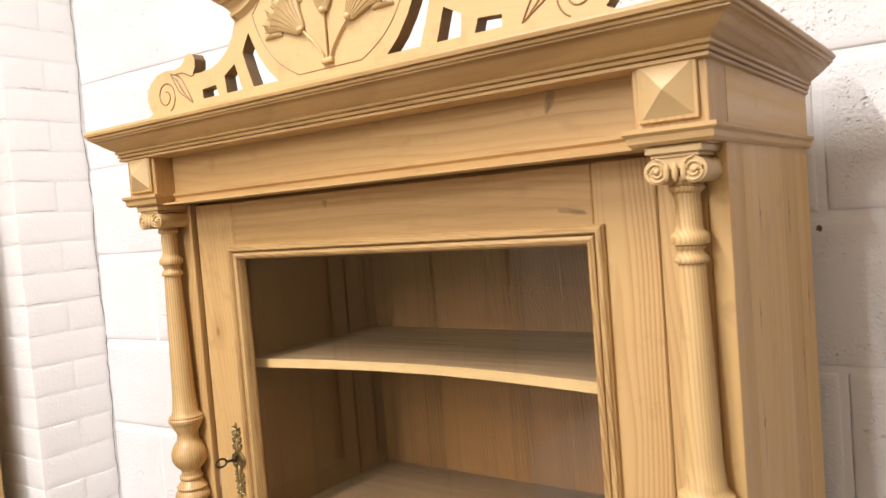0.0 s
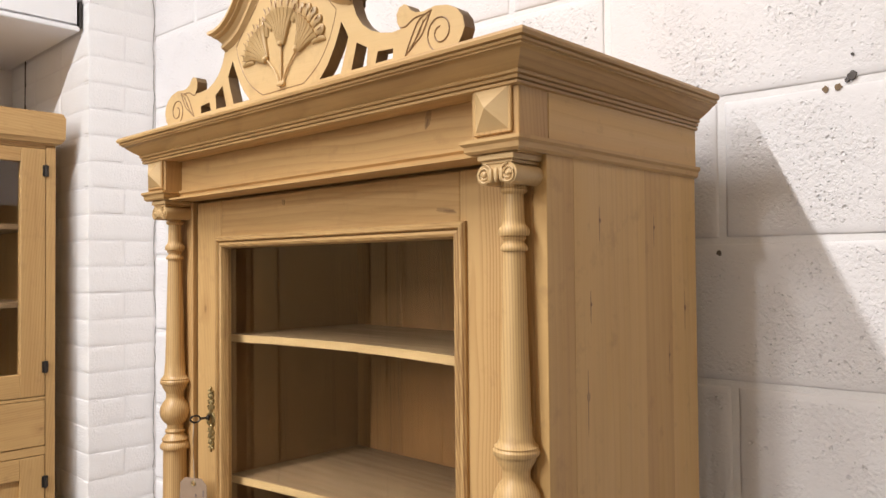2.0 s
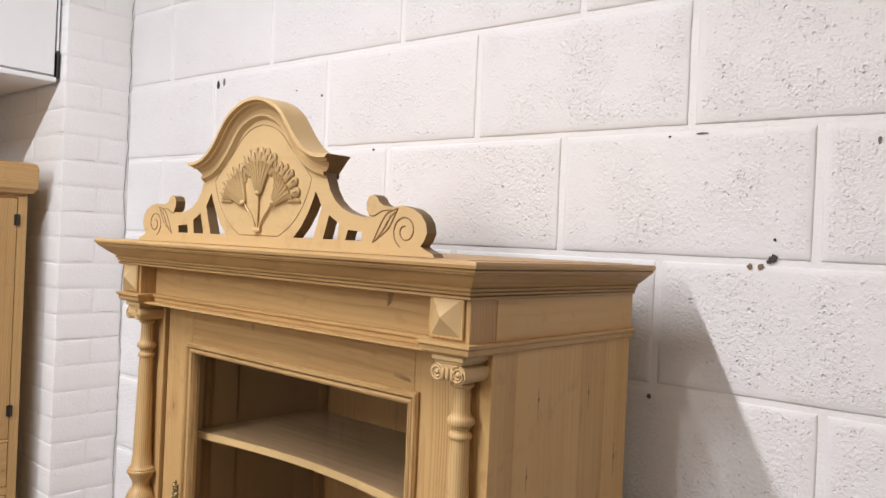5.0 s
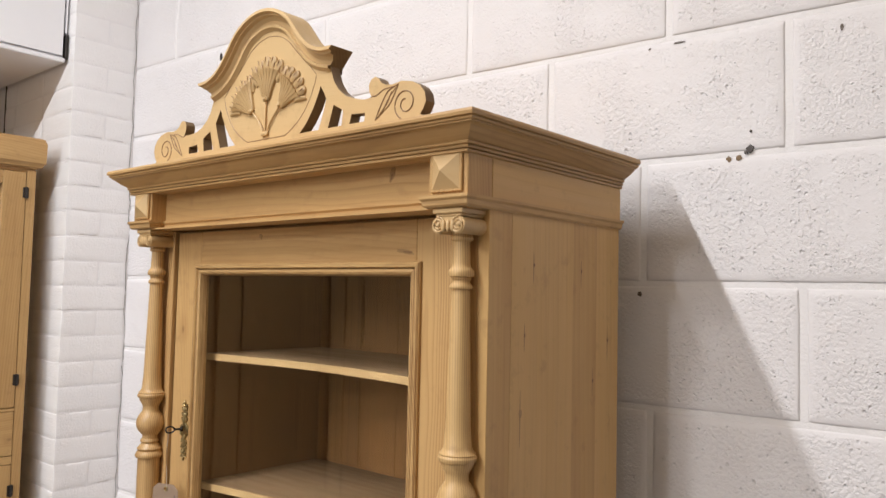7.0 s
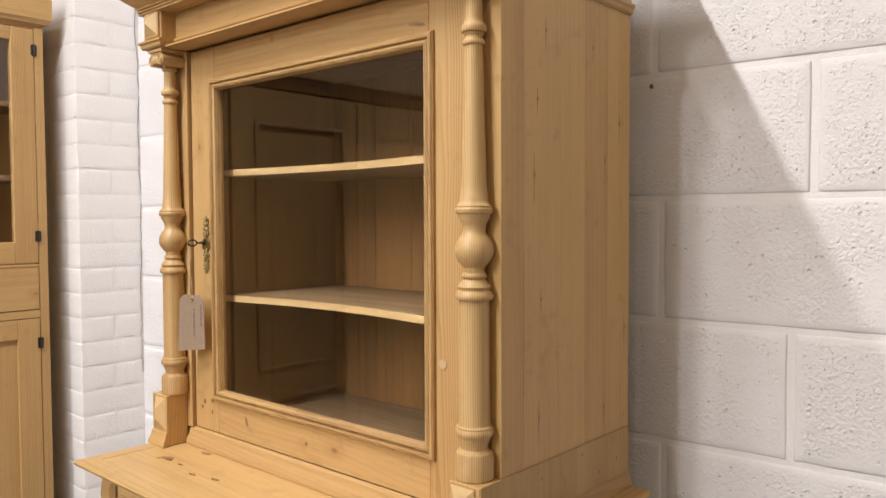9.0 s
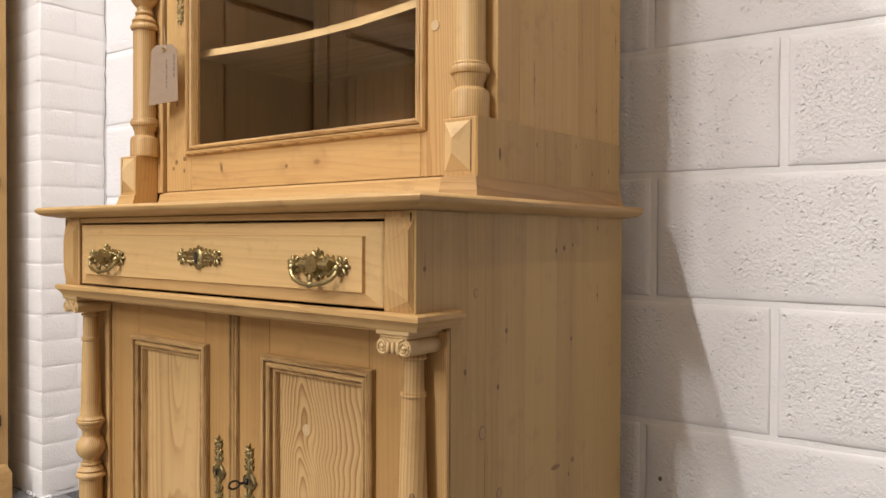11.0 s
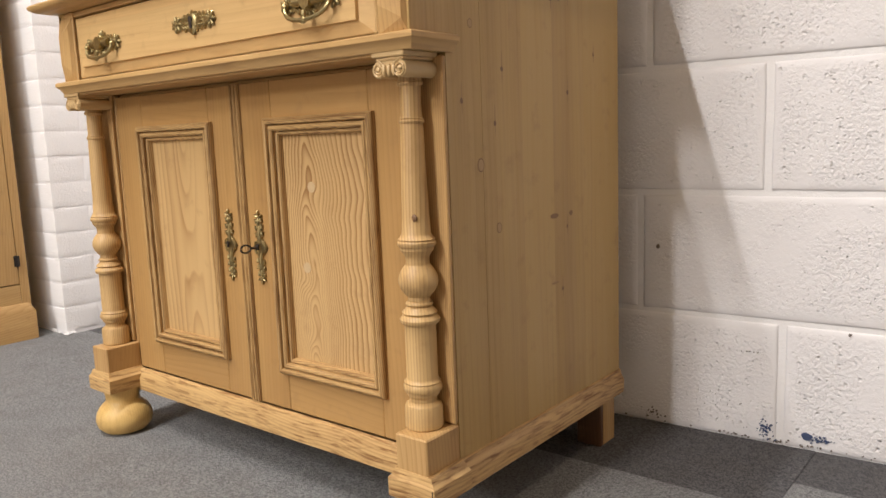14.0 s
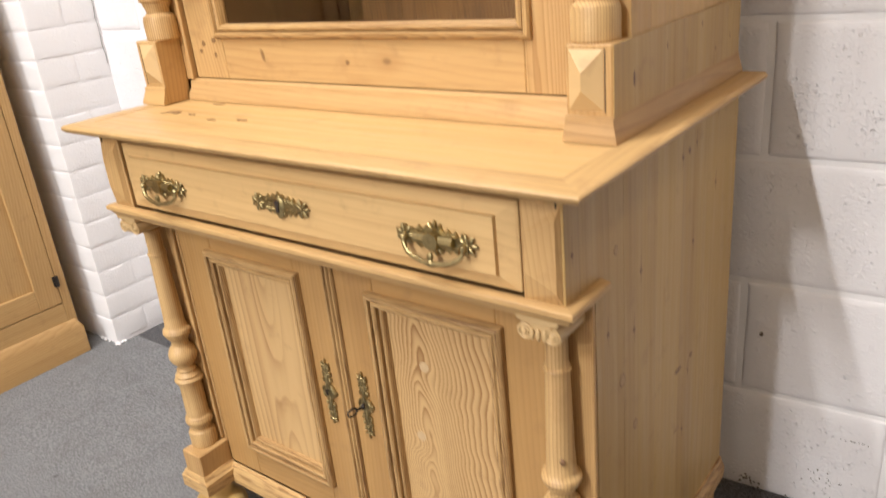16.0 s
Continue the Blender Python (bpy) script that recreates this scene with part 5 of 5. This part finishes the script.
for k, (x, z) in enumerate(whole):
    a, b = Vector(whole[max(k - 1, 0)]), Vector(whole[min(k + 1, len(whole) - 1)])
    d = (b - a).normalized()
    nrm = Vector((d.y, -d.x))
    if k in (0, len(whole) - 1):
        nrm = Vector((0.95 if k == 0 else -0.95, -1.0))
    rows.append([cr.verts.new((PX + x + nrm.x * o, y, PZ + z + nrm.y * o)) for o, y in CREST])
for a, b in zip(rows, rows[1:]):
    for k in range(len(CREST)):
        j = (k + 1) % len(CREST)
        cr.faces.new((a[k], a[j], b[j], b[k]))
for row in (rows[0], rows[-1][::-1]):
    cr.faces.new(row).material_index = 1
cr_me = mesh_of(cr, "crest_moulding")
cr_me.materials.append(PINE_CARVED)
cr_me.materials.append(PINE_SAWN)
part("crest_moulding", cr_me, PINE_CARVED, ped, soft=30)

shield = [(0.0, 0.200), (0.03, 0.194), (0.055, 0.180), (0.076, 0.160), (0.092, 0.146), (0.110, 0.131), (0.131, 0.110), (0.126, 0.094), (0.117, 0.075), (0.104, 0.056), (0.088, 0.040), (0.070, 0.028), (0.053, 0.019), (0.0, 0.019)]

shield = rounded(shield[:7])[:-1] + rounded(shield[6:-1]) + [shield[-1]]
sh_loop = [(PX + x, PZ + z) for x, z in shield] + [(PX - x, PZ + z) for x, z in shield[::-1][1:-1]]
# a dark tube paints the shade of an incised outline
part("incised_line", tube(bmesh.new(), [(x, PY0 + 0.0002, z) for x, z in sh_loop + sh_loop[:1]], 0.0009, 5), KNOT_AND_CUT_SHADE, ped, "fine dark outline painting the shade of a cut")


def blossom(x, z, lean, length, spread):
    """A carved fan flower: a fluted cup with a turned lip, and a frilled crown of split petals behind it."""
    bm, cuts = bmesh.new(), bmesh.new()
    c, s = math.cos(radians(lean)), math.sin(radians(lean))

    def at(u, v, rise):
        return (x + u * c - v * s, PY0 - rise, z + u * s + v * c)

    # crown: a wavy sheet that rises from behind the lip, scalloped along its edge
    n, m, petals = 84, 6, 6
    grid = []
    for j in range(m + 1):
        t = j / m
        row = []
        for i in range(n + 1):
            a = -1 + 2 * i / n
            wave = abs(math.cos(a * math.pi * petals / 2)) ** 0.6
            ang = a * radians(47)
            r = length * (0.52 + (0.33 + 0.13 * wave) * t)
            rise = 0.0030 + 0.0050 * math.sin(math.pi * min(1.0, t * 0.95)) * (0.35 + 0.65 * wave)
            rise *= max(0.0, 1 - a ** 8) ** 0.5
            row.append(bm.verts.new(at(r * math.sin(ang) * 0.98, r * math.cos(ang) * (0.86 + 0.14 * abs(math.cos(ang))), rise)))
        grid.append(row)
    for a, b in zip(grid, grid[1:]):
        for i in range(n):
            bm.faces.new((a[i], a[i + 1], b[i + 1], b[i]))
    # cup: narrow flutes that widen to a lip
    n, m, ribs = 84, 14, 8
    cup = []
    for j in range(m + 1):
        t = j / m
        row = []
        for i in range(n + 1):
            a = -1 + 2 * i / n
            w = spread * (0.15 + 0.50 * t ** 0.8 + 0.22 * t ** 4)
            edge = abs(math.sin(a * math.pi * ribs / 2))
            rise = 0.0030 + 0.0068 * math.sqrt(max(0.0, 1 - (a * 0.97) ** 2)) * (0.45 + 0.55 * t)
            rise -= 0.0022 * (1 - min(1.0, edge * 3.2)) * (1 if t > 0.12 else 0)
            rise += 0.0022 * max(0.0, (t - 0.82) / 0.18)
            v = length * 0.66 * t * (1 - 0.16 * a * a * t) + 0.0018 * edge * max(0.0, (t - 0.8) / 0.2)
            row.append(bm.verts.new(at(a * w, v, rise)))
        cup.append(row)
    for a, b in zip(cup, cup[1:]):
        for i in range(n):
            bm.faces.new((a[i], a[i + 1], b[i + 1], b[i]))
    for v in bmesh.ops.extrude_edge_only(bm, edges=[e for e in bm.edges if e.is_boundary])["geom"]:
        if isinstance(v, bmesh.types.BMVert):
            v.co.y = PY0 + 0.0005
    # dark tubes paint the shade of slits in the petals and between flutes
    for k in range(petals * 2 - 1):
        ang = radians(47) * (-1 + (k + 1) / petals)
        lo, hi = (0.72, 0.95) if k % 2 else (0.74, 0.86)
        pts = [at(length * r * math.sin(ang), length * r * math.cos(ang) * (0.86 + 0.14 * abs(math.cos(ang))), 0.0066 + 0.0004 * q) for q, r in enumerate((lo, (lo + hi) / 2, hi))]
        tube(cuts, pts, 0.0008, 5)
    for k in range(1, ribs):
        a = -1 + 2 * k / ribs
        pts = []
        for t in (0.30 + 0.12 * abs(a), 0.55, 0.75, 0.90 - 0.10 * (k % 2)):
            w = spread * (0.15 + 0.50 * t ** 0.8 + 0.22 * t ** 4)
            rise = 0.0012 + 0.0068 * math.sqrt(max(0.0, 1 - (a * 0.97) ** 2)) * (0.45 + 0.55 * t)
            pts.append(at(a * w, length * 0.66 * t * (1 - 0.16 * a * a * t), rise))
        tube(cuts, pts, 0.0007, 5)
    return bm, cuts


for fx, fz, lean, ln, sp in ((0.0, 0.086, 0, 0.080, 0.043), (-0.040, 0.071, 42, 0.072, 0.042), (0.040, 0.071, -42, 0.072, 0.042)):
    petals_bm, cut_shade_bm = blossom(PX + fx, PZ + fz, lean, ln, sp)
    part("flower", petals_bm, PINE_RELIEF, ped, "carved fan flower", soft=40)
    part("incised_line", cut_shade_bm, KNOT_AND_CUT_SHADE, ped, "fine dark lines painting shade into the petals")
flowers = bmesh.new()
for sx in (-1, 0, 1):
    top = (PX + sx * 0.040, PZ + (0.072 if sx else 0.088))
    pts = [(PX + sx * 0.005 + (top[0] - PX - sx * 0.005) * t ** 1.5, PY0 - 0.003, PZ + 0.028 + (top[1] - PZ - 0.028) * t) for t in [k / 8 for k in range(9)]]
    tube(flowers, pts, 0.0018, 7)
    blob(flowers, (top[0], PY0 - 0.005, top[1]), (0.0052, 0.0045, 0.0045), 10, 6)
box(flowers, PX - 0.009, PX + 0.009, PY0 - 0.0055, PY0, PZ + 0.024, PZ + 0.031, 0.001)
part("stem", flowers, PINE_CARVED, ped, "carved stems tied together", soft=60)
# scroll and leaf lines are dark tubes, coloured for the shade of cuts
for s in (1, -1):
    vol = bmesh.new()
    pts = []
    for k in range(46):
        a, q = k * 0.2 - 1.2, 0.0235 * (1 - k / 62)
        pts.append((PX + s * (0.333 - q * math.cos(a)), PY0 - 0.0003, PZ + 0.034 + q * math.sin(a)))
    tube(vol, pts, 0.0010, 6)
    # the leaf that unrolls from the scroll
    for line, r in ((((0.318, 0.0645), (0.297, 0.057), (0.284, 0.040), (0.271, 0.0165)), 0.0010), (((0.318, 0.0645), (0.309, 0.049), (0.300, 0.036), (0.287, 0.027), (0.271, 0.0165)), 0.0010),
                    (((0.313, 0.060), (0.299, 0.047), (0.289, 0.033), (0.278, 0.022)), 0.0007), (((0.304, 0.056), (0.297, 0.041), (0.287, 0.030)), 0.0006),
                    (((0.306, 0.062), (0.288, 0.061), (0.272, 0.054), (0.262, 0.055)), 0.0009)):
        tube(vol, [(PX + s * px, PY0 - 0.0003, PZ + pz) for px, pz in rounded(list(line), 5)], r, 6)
    part("scroll_carving", vol, KNOT_AND_CUT_SHADE, ped, "dark scroll and leaf lines painting the shade of cuts")

# ---- neighbouring glazed cabinet, facing into the room from the left wall ----
CX = -1.392
other = thing("corner_cabinet", (CX - 0.2, -0.15, 0), "plain stripped pine cabinet, glazed above and panelled below", "cabinet")
OY0, OY1 = -0.545, 0.212
part("side_panel", slab(LEFT + 0.16, CX - 0.022, OY1 - 0.022, OY1, 0.02, 1.905), PINE_OLD, other)
part("side_panel", slab(LEFT + 0.16, CX - 0.022, OY0, OY0 + 0.022, 0.02, 1.905), PINE_OLD, other)
part("back_panel", slab(LEFT + 0.145, LEFT + 0.16, OY0, OY1, 0.02, 1.905), PINE_IN_SHADED, other)
for a, b in ((0.1855, OY1), (OY0, OY0 + 0.03)):
    part("front_stile", slab(CX - 0.0215, CX, a, b, 0.10, 1.905), PINE_OLD, other)
for z0, z1 in ((1.897, 1.906), (1.178, 1.187), (1.022, 1.046), (0.10, 0.17)):
    part("front_rail", slab(CX - 0.0215, CX - 0.0005, OY0 + 0.0305, 0.185, z0, z1), PINE_OLD_Y, other)
part("floor_board", slab(LEFT + 0.165, CX - 0.03, OY0 + 0.025, OY1 - 0.025, 1.165, 1.185), PINE_IN_SHADED, other)
part("floor_board", slab(LEFT + 0.165, CX - 0.03, OY0 + 0.025, OY1 - 0.025, 0.12, 0.14), PINE_IN_SHADED, other)
part("top_board", slab(LEFT + 0.15, CX, OY0, OY1, 1.906, 1.915), PINE_OLD_Y, other)
CAP = [(0.0, 1.911), (0.012, 1.913), (0.016, 1.922), (0.020, 1.926), (0.021, 1.985), (0.016, 1.999), (0.008, 2.003), (0.0, 2.004)]
part("cap_moulding", sweep(bmesh.new(), [(CX, OY0), (CX, OY1), (LEFT + 0.16, OY1)], CAP), PINE_OLD_Y, other)
part("cap_board", slab(LEFT + 0.16, CX - 0.001, OY0, OY1 - 0.001, 1.98, 1.9995), PINE_OLD_Y, other)
SKIRT = [(0.0, 0.0), (0.016, 0.0), (0.0165, 0.088), (0.010, 0.098), (0.006, 0.108), (0.0, 0.112)]
part("plinth", sweep(bmesh.new(), [(CX, OY0), (CX, OY1 - 0.012), (LEFT + 0.16, OY1 - 0.012)], SKIRT), PINE_OLD_Y, other)


def leaf_door(z0, z1, glazed):
    d = part("door", slab(CX - 0.0225, CX + 0.001, 0.119, 0.1835, z0, z1), PINE_OLD, other, "glazed pine door" if glazed else "panelled pine door")
    part("stile", slab(CX - 0.0225, CX + 0.001, OY0 + 0.032, OY0 + 0.097, z0, z1), PINE_OLD, d)
    for a, b in ((z0, z0 + 0.065), (z1 - 0.04 if glazed else z1 - 0.06, z1)):
        part("rail", slab(CX - 0.022, CX + 0.0005, OY0 + 0.0972, 0.1188, a, b), PINE_OLD_Y, d)
    if glazed:
        p = part("glass_pane", slab(CX - 0.014, CX - 0.011, OY0 + 0.097, 0.119, z0 + 0.065, z1 - 0.04, bevel=0), GLASS, d, "clear glass pane", soft=0)
        p.visible_shadow = False
    else:
        part("panel", slab(CX - 0.017, CX - 0.009, OY0 + 0.095, 0.121, z0 + 0.063, z1 - 0.058), PINE_OLD, d)
    for z in ((z0 + 0.082, z1 - 0.062) if glazed else (z0 + 0.07, z1 - 0.075)):
        h = bmesh.new()
        box(h, CX - 0.002, CX + 0.003, 0.1755, 0.1925, z - 0.016, z + 0.016, 0.001)
        bmesh.ops.create_cone(h, cap_ends=True, segments=10, radius1=0.0042, radius2=0.0042, depth=0.034, matrix=Matrix.Translation((CX + 0.0045, 0.1845, z)))
        part("hinge", h, IRON, d, "small dark iron hinge")
    return d


leaf_door(1.1895, 1.8955, True)
leaf_door(0.1725, 1.020, False)
od = part("drawer", slab(CX - 0.02, CX + 0.001, OY0 + 0.0325, 0.1835, 1.0485, 1.1765), PINE_OLD_Y, other, "plain pine drawer front")
part("knob", lathe(bmesh.new(), CX + 0.012, -0.17, [(0.008, 1.10), (0.014, 1.105), (0.016, 1.112), (0.014, 1.119), (0.008, 1.124)], 16), PINE_OLD, od)
for z in (1.665, 1.44):
    part("shelf", slab(LEFT + 0.17, CX - 0.06, OY0 + 0.024, OY1 - 0.024, z, z + 0.016), PINE_SHELF_SHADED, other)

# ---- wardrobe beside it, which shows in the glass ----
robe = thing("wardrobe", (CX - 0.25, -1.25, 0), "brown pine wardrobe with panelled doors and a moulded cornice", "wardrobe")
RY0, RY1 = -2.54, -0.60
part("carcass", slab(LEFT + 0.03, CX - 0.023, RY0, RY1, 0.06, 1.86), PINE_ROBE, robe)
part("plinth", slab(LEFT + 0.03, CX + 0.004, RY0 - 0.008, RY1 + 0.008, 0.0, 0.14), PINE_ROBE_Y, robe)
ROBE_CAP = [(0.0, 1.83), (0.010, 1.835), (0.016, 1.85), (0.030, 1.87), (0.045, 1.885), (0.046, 1.905), (0.0, 1.91)]
part("cornice", sweep(bmesh.new(), [(CX - 0.02, RY0), (CX - 0.02, RY1)], ROBE_CAP), PINE_ROBE_Y, robe)
part("roof_board", slab(LEFT + 0.03, CX - 0.02, RY0, RY1, 1.86, 1.908), PINE_ROBE_Y, robe)
for a, b in ((-1.235, -0.615), (-1.885, -1.245), (-2.525, -1.895)):
    d = part("door", slab(CX - 0.022, CX, b - 0.10, b, 0.15, 1.82), PINE_ROBE, robe, "panelled pine door")
    part("stile", slab(CX - 0.022, CX, a, a + 0.06, 0.15, 1.82), PINE_ROBE, d)
    for z0, z1 in ((1.70, 1.82), (0.62, 0.72), (0.15, 0.28)):
        part("rail", slab(CX - 0.0215, CX - 0.0005, a + 0.0602, b - 0.1002, z0, z1), PINE_ROBE_Y, d)
    for z0, z1 in ((0.7202, 1.6998), (0.2802, 0.6198)):
        panel = part("panel", slab(CX - 0.019, CX - 0.010, a + 0.0604, b - 0.1004, z0, z1), PINE_ROBE, d)
        for p, q, r, t in ((a + 0.061, a + 0.083, z0, z1), (b - 0.123, b - 0.101, z0, z1), (a + 0.0832, b - 0.1232, z0, z0 + 0.022), (a + 0.0832, b - 0.1232, z1 - 0.022, z1)):
            part("moulding", slab(CX - 0.0098, CX + 0.006, p, q, r + 0.0005, t - 0.0005, bevel=0.006, seg=2), PINE_ROBE_Y, d)

# ---- white wall cupboard over the corner cabinet ----
cup = thing("wall_cupboard", (-1.65, -0.2, 2.262), "white board wall cupboard with dark sealed edges", "wall cupboard")
part("body", slab(LEFT, -1.385, -0.70, 0.268, 2.266, 3.0, bevel=0.002), WHITE_GLOSS, cup)
part("bottom_panel", slab(LEFT, -1.368, -0.70, 0.270, 2.250, 2.2655, bevel=0.003), WHITE_GLOSS, cup)
part("front_panel", slab(-1.3845, -1.370, -0.70, 0.262, 2.272, 3.0, bevel=0.001), WHITE_GLOSS, cup)
part("edge_seal", slab(-1.386, -1.366, 0.2685, 0.276, 2.262, 2.34, bevel=0.001), IRON, cup, "dark rubber edge seal")
part("edge_seal", slab(-1.383, -1.3705, 0.2685, 0.273, 2.345, 3.0, bevel=0.001), WHITE_GLOSS, cup)

# ---- carpet tiles, blocks and bricks ----
def shared(name, me, material, parent, at):
    ob = new(name, me)
    ob.parent = parent
    ob.location = at
    return ob


def pillow(w, d, h, axis, rnd, e=0.0060, sink=0.0024, nu=9, nv=5, lump=0.0011):
    """A block whose face towards the room has rounded, uneven edges; origin at its lower left front corner."""
    bm = bmesh.new()
    us = [0, e * 0.55, 2 * e] + [2 * e + (w - 4 * e) * k / nu for k in range(1, nu)] + [w - 2 * e, w - e * 0.55, w]
    vs = [0, e * 0.55, 2 * e] + [2 * e + (h - 4 * e) * k / nv for k in range(1, nv)] + [h - 2 * e, h - e * 0.55, h]

    def at(u, v, q):
        return (u, q, v) if axis == "y" else (q, u, v)

    sgn = 1 if axis == "y" else -1
    grid = []
    for j, v in enumerate(vs):
        row = []
        for i, u in enumerate(us):
            ring = min(i, j, len(us) - 1 - i, len(vs) - 1 - j, 2)
            q = (sink, sink * 0.30, 0.0)[ring]
            k = (lump * 0.6, lump, lump)[ring]
            row.append(bm.verts.new(at(u + rnd.uniform(-k, k), v + rnd.uniform(-k, k), sgn * (q + rnd.uniform(0, sink * 0.16)))))
        grid.append(row)
    for a, b in zip(grid, grid[1:]):
        for i in range(len(us) - 1):
            bm.faces.new((a[i], a[i + 1], b[i + 1], b[i]))
    rim = bmesh.ops.extrude_edge_only(bm, edges=[x for x in bm.edges if x.is_boundary])["geom"]
    for v in rim:
        if isinstance(v, bmesh.types.BMVert):
            if axis == "y":
                v.co.y = d
            else:
                v.co.x = -d
    return smooth(mesh_of(bm, "masonry"), 75)


rng = random.Random(21)
C0, CH = 0.2235, 0.2270
blocks = []
for k in range(4):
    me = pillow(0.441, 0.02, CH - 0.011, "y", rng)
    me.materials.append(BLOCK_PAINT)
    blocks.append(me)
low = pillow(0.441, 0.02, C0 - 0.005, "y", rng)
low.materials.append(BLOCK_PAINT)
STEP = 0.4545
JOINTS = [0.693, 0.435, 0.663, 0.453, 0.674, 0.445, 0.705, 0.430, 0.684, 0.476, 0.712]
for row in range(14):
    z = 0.001 if row == 0 else C0 + (row - 1) * CH + 0.0055
    off, step = JOINTS[row % len(JOINTS)], STEP
    for col in range(-5, 4):
        x = off + col * step
        if x < -1.36 - step or x > 1.9:
            continue
        me = low if row == 0 else blocks[rng.randrange(4)]
        ob = shared("block", me, BLOCK_PAINT, wall_back, (x + 0.0065, WALL + rng.uniform(-0.0004, 0.0005), z))
        ob.scale.x = (step - 0.013) / 0.441
# bricks of the pier: one or two to a course on its narrow face, three on its front
BH = 0.0774
rng = random.Random(33)
full_b = [pillow(0.202, 0.03, BH - 0.005, "x", rng, 0.0090, 0.0013, 4, 2, 0.0024) for k in range(3)]
long_b = [pillow(0.104, 0.03, BH - 0.005, "x", rng, 0.0090, 0.0013, 4, 2, 0.0024) for k in range(3)]
short_b = [pillow(0.094, 0.03, BH - 0.005, "x", rng, 0.0090, 0.0013, 4, 2, 0.0024) for k in range(3)]
face_b = [pillow(0.215, 0.03, BH - 0.005, "y", rng, 0.0090, 0.0013, 4, 2, 0.0024) for k in range(4)]
for me in full_b + long_b + short_b + face_b:
    me.materials.append(BRICK_PAINT)
for row in range(38):
    z = 0.0105 + row * BH
    jig = lambda: rng.uniform(-0.0005, 0.0005)
    if row % 2:
        shared("brick", full_b[rng.randrange(3)], BRICK_PAINT, wall_pier, (PIER_X + jig(), PIER_Y + 0.0005, z + jig()))
    else:
        shared("brick", long_b[rng.randrange(3)], BRICK_PAINT, wall_pier, (PIER_X + jig(), PIER_Y + 0.0005, z + jig()))
        shared("brick", short_b[rng.randrange(3)], BRICK_PAINT, wall_pier, (PIER_X + jig(), PIER_Y + 0.109, z + jig()))
    x = PIER_X - 0.219 + (0.112 if row % 2 == 0 else 0.0)
    for k in range(3):
        shared("brick", face_b[rng.randrange(4)], BRICK_PAINT, wall_pier, (min(x, PIER_X - 0.2165), PIER_Y + jig(), z + jig()))
        x = min(x, PIER_X - 0.2165) - 0.2235
# carpet tiles
tile = slab(0.0003, 0.4997, 0.0001, 0.4999, -0.009, 0.0, bevel=0.0008)
tile = mesh_of(tile, "carpet_tile")
tile.materials.append(CARPET)
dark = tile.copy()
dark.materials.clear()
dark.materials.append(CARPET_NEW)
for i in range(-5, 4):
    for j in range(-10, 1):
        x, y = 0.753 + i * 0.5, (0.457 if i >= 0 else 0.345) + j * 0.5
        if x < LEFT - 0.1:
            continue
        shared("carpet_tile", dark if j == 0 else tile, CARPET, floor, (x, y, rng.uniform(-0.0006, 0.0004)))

# the block wall is not square to the cabinet
wall_back.matrix_world = Matrix.Translation(PIVOT) @ Matrix.Rotation(TURN, 4, "Z") @ Matrix.Translation(-PIVOT)
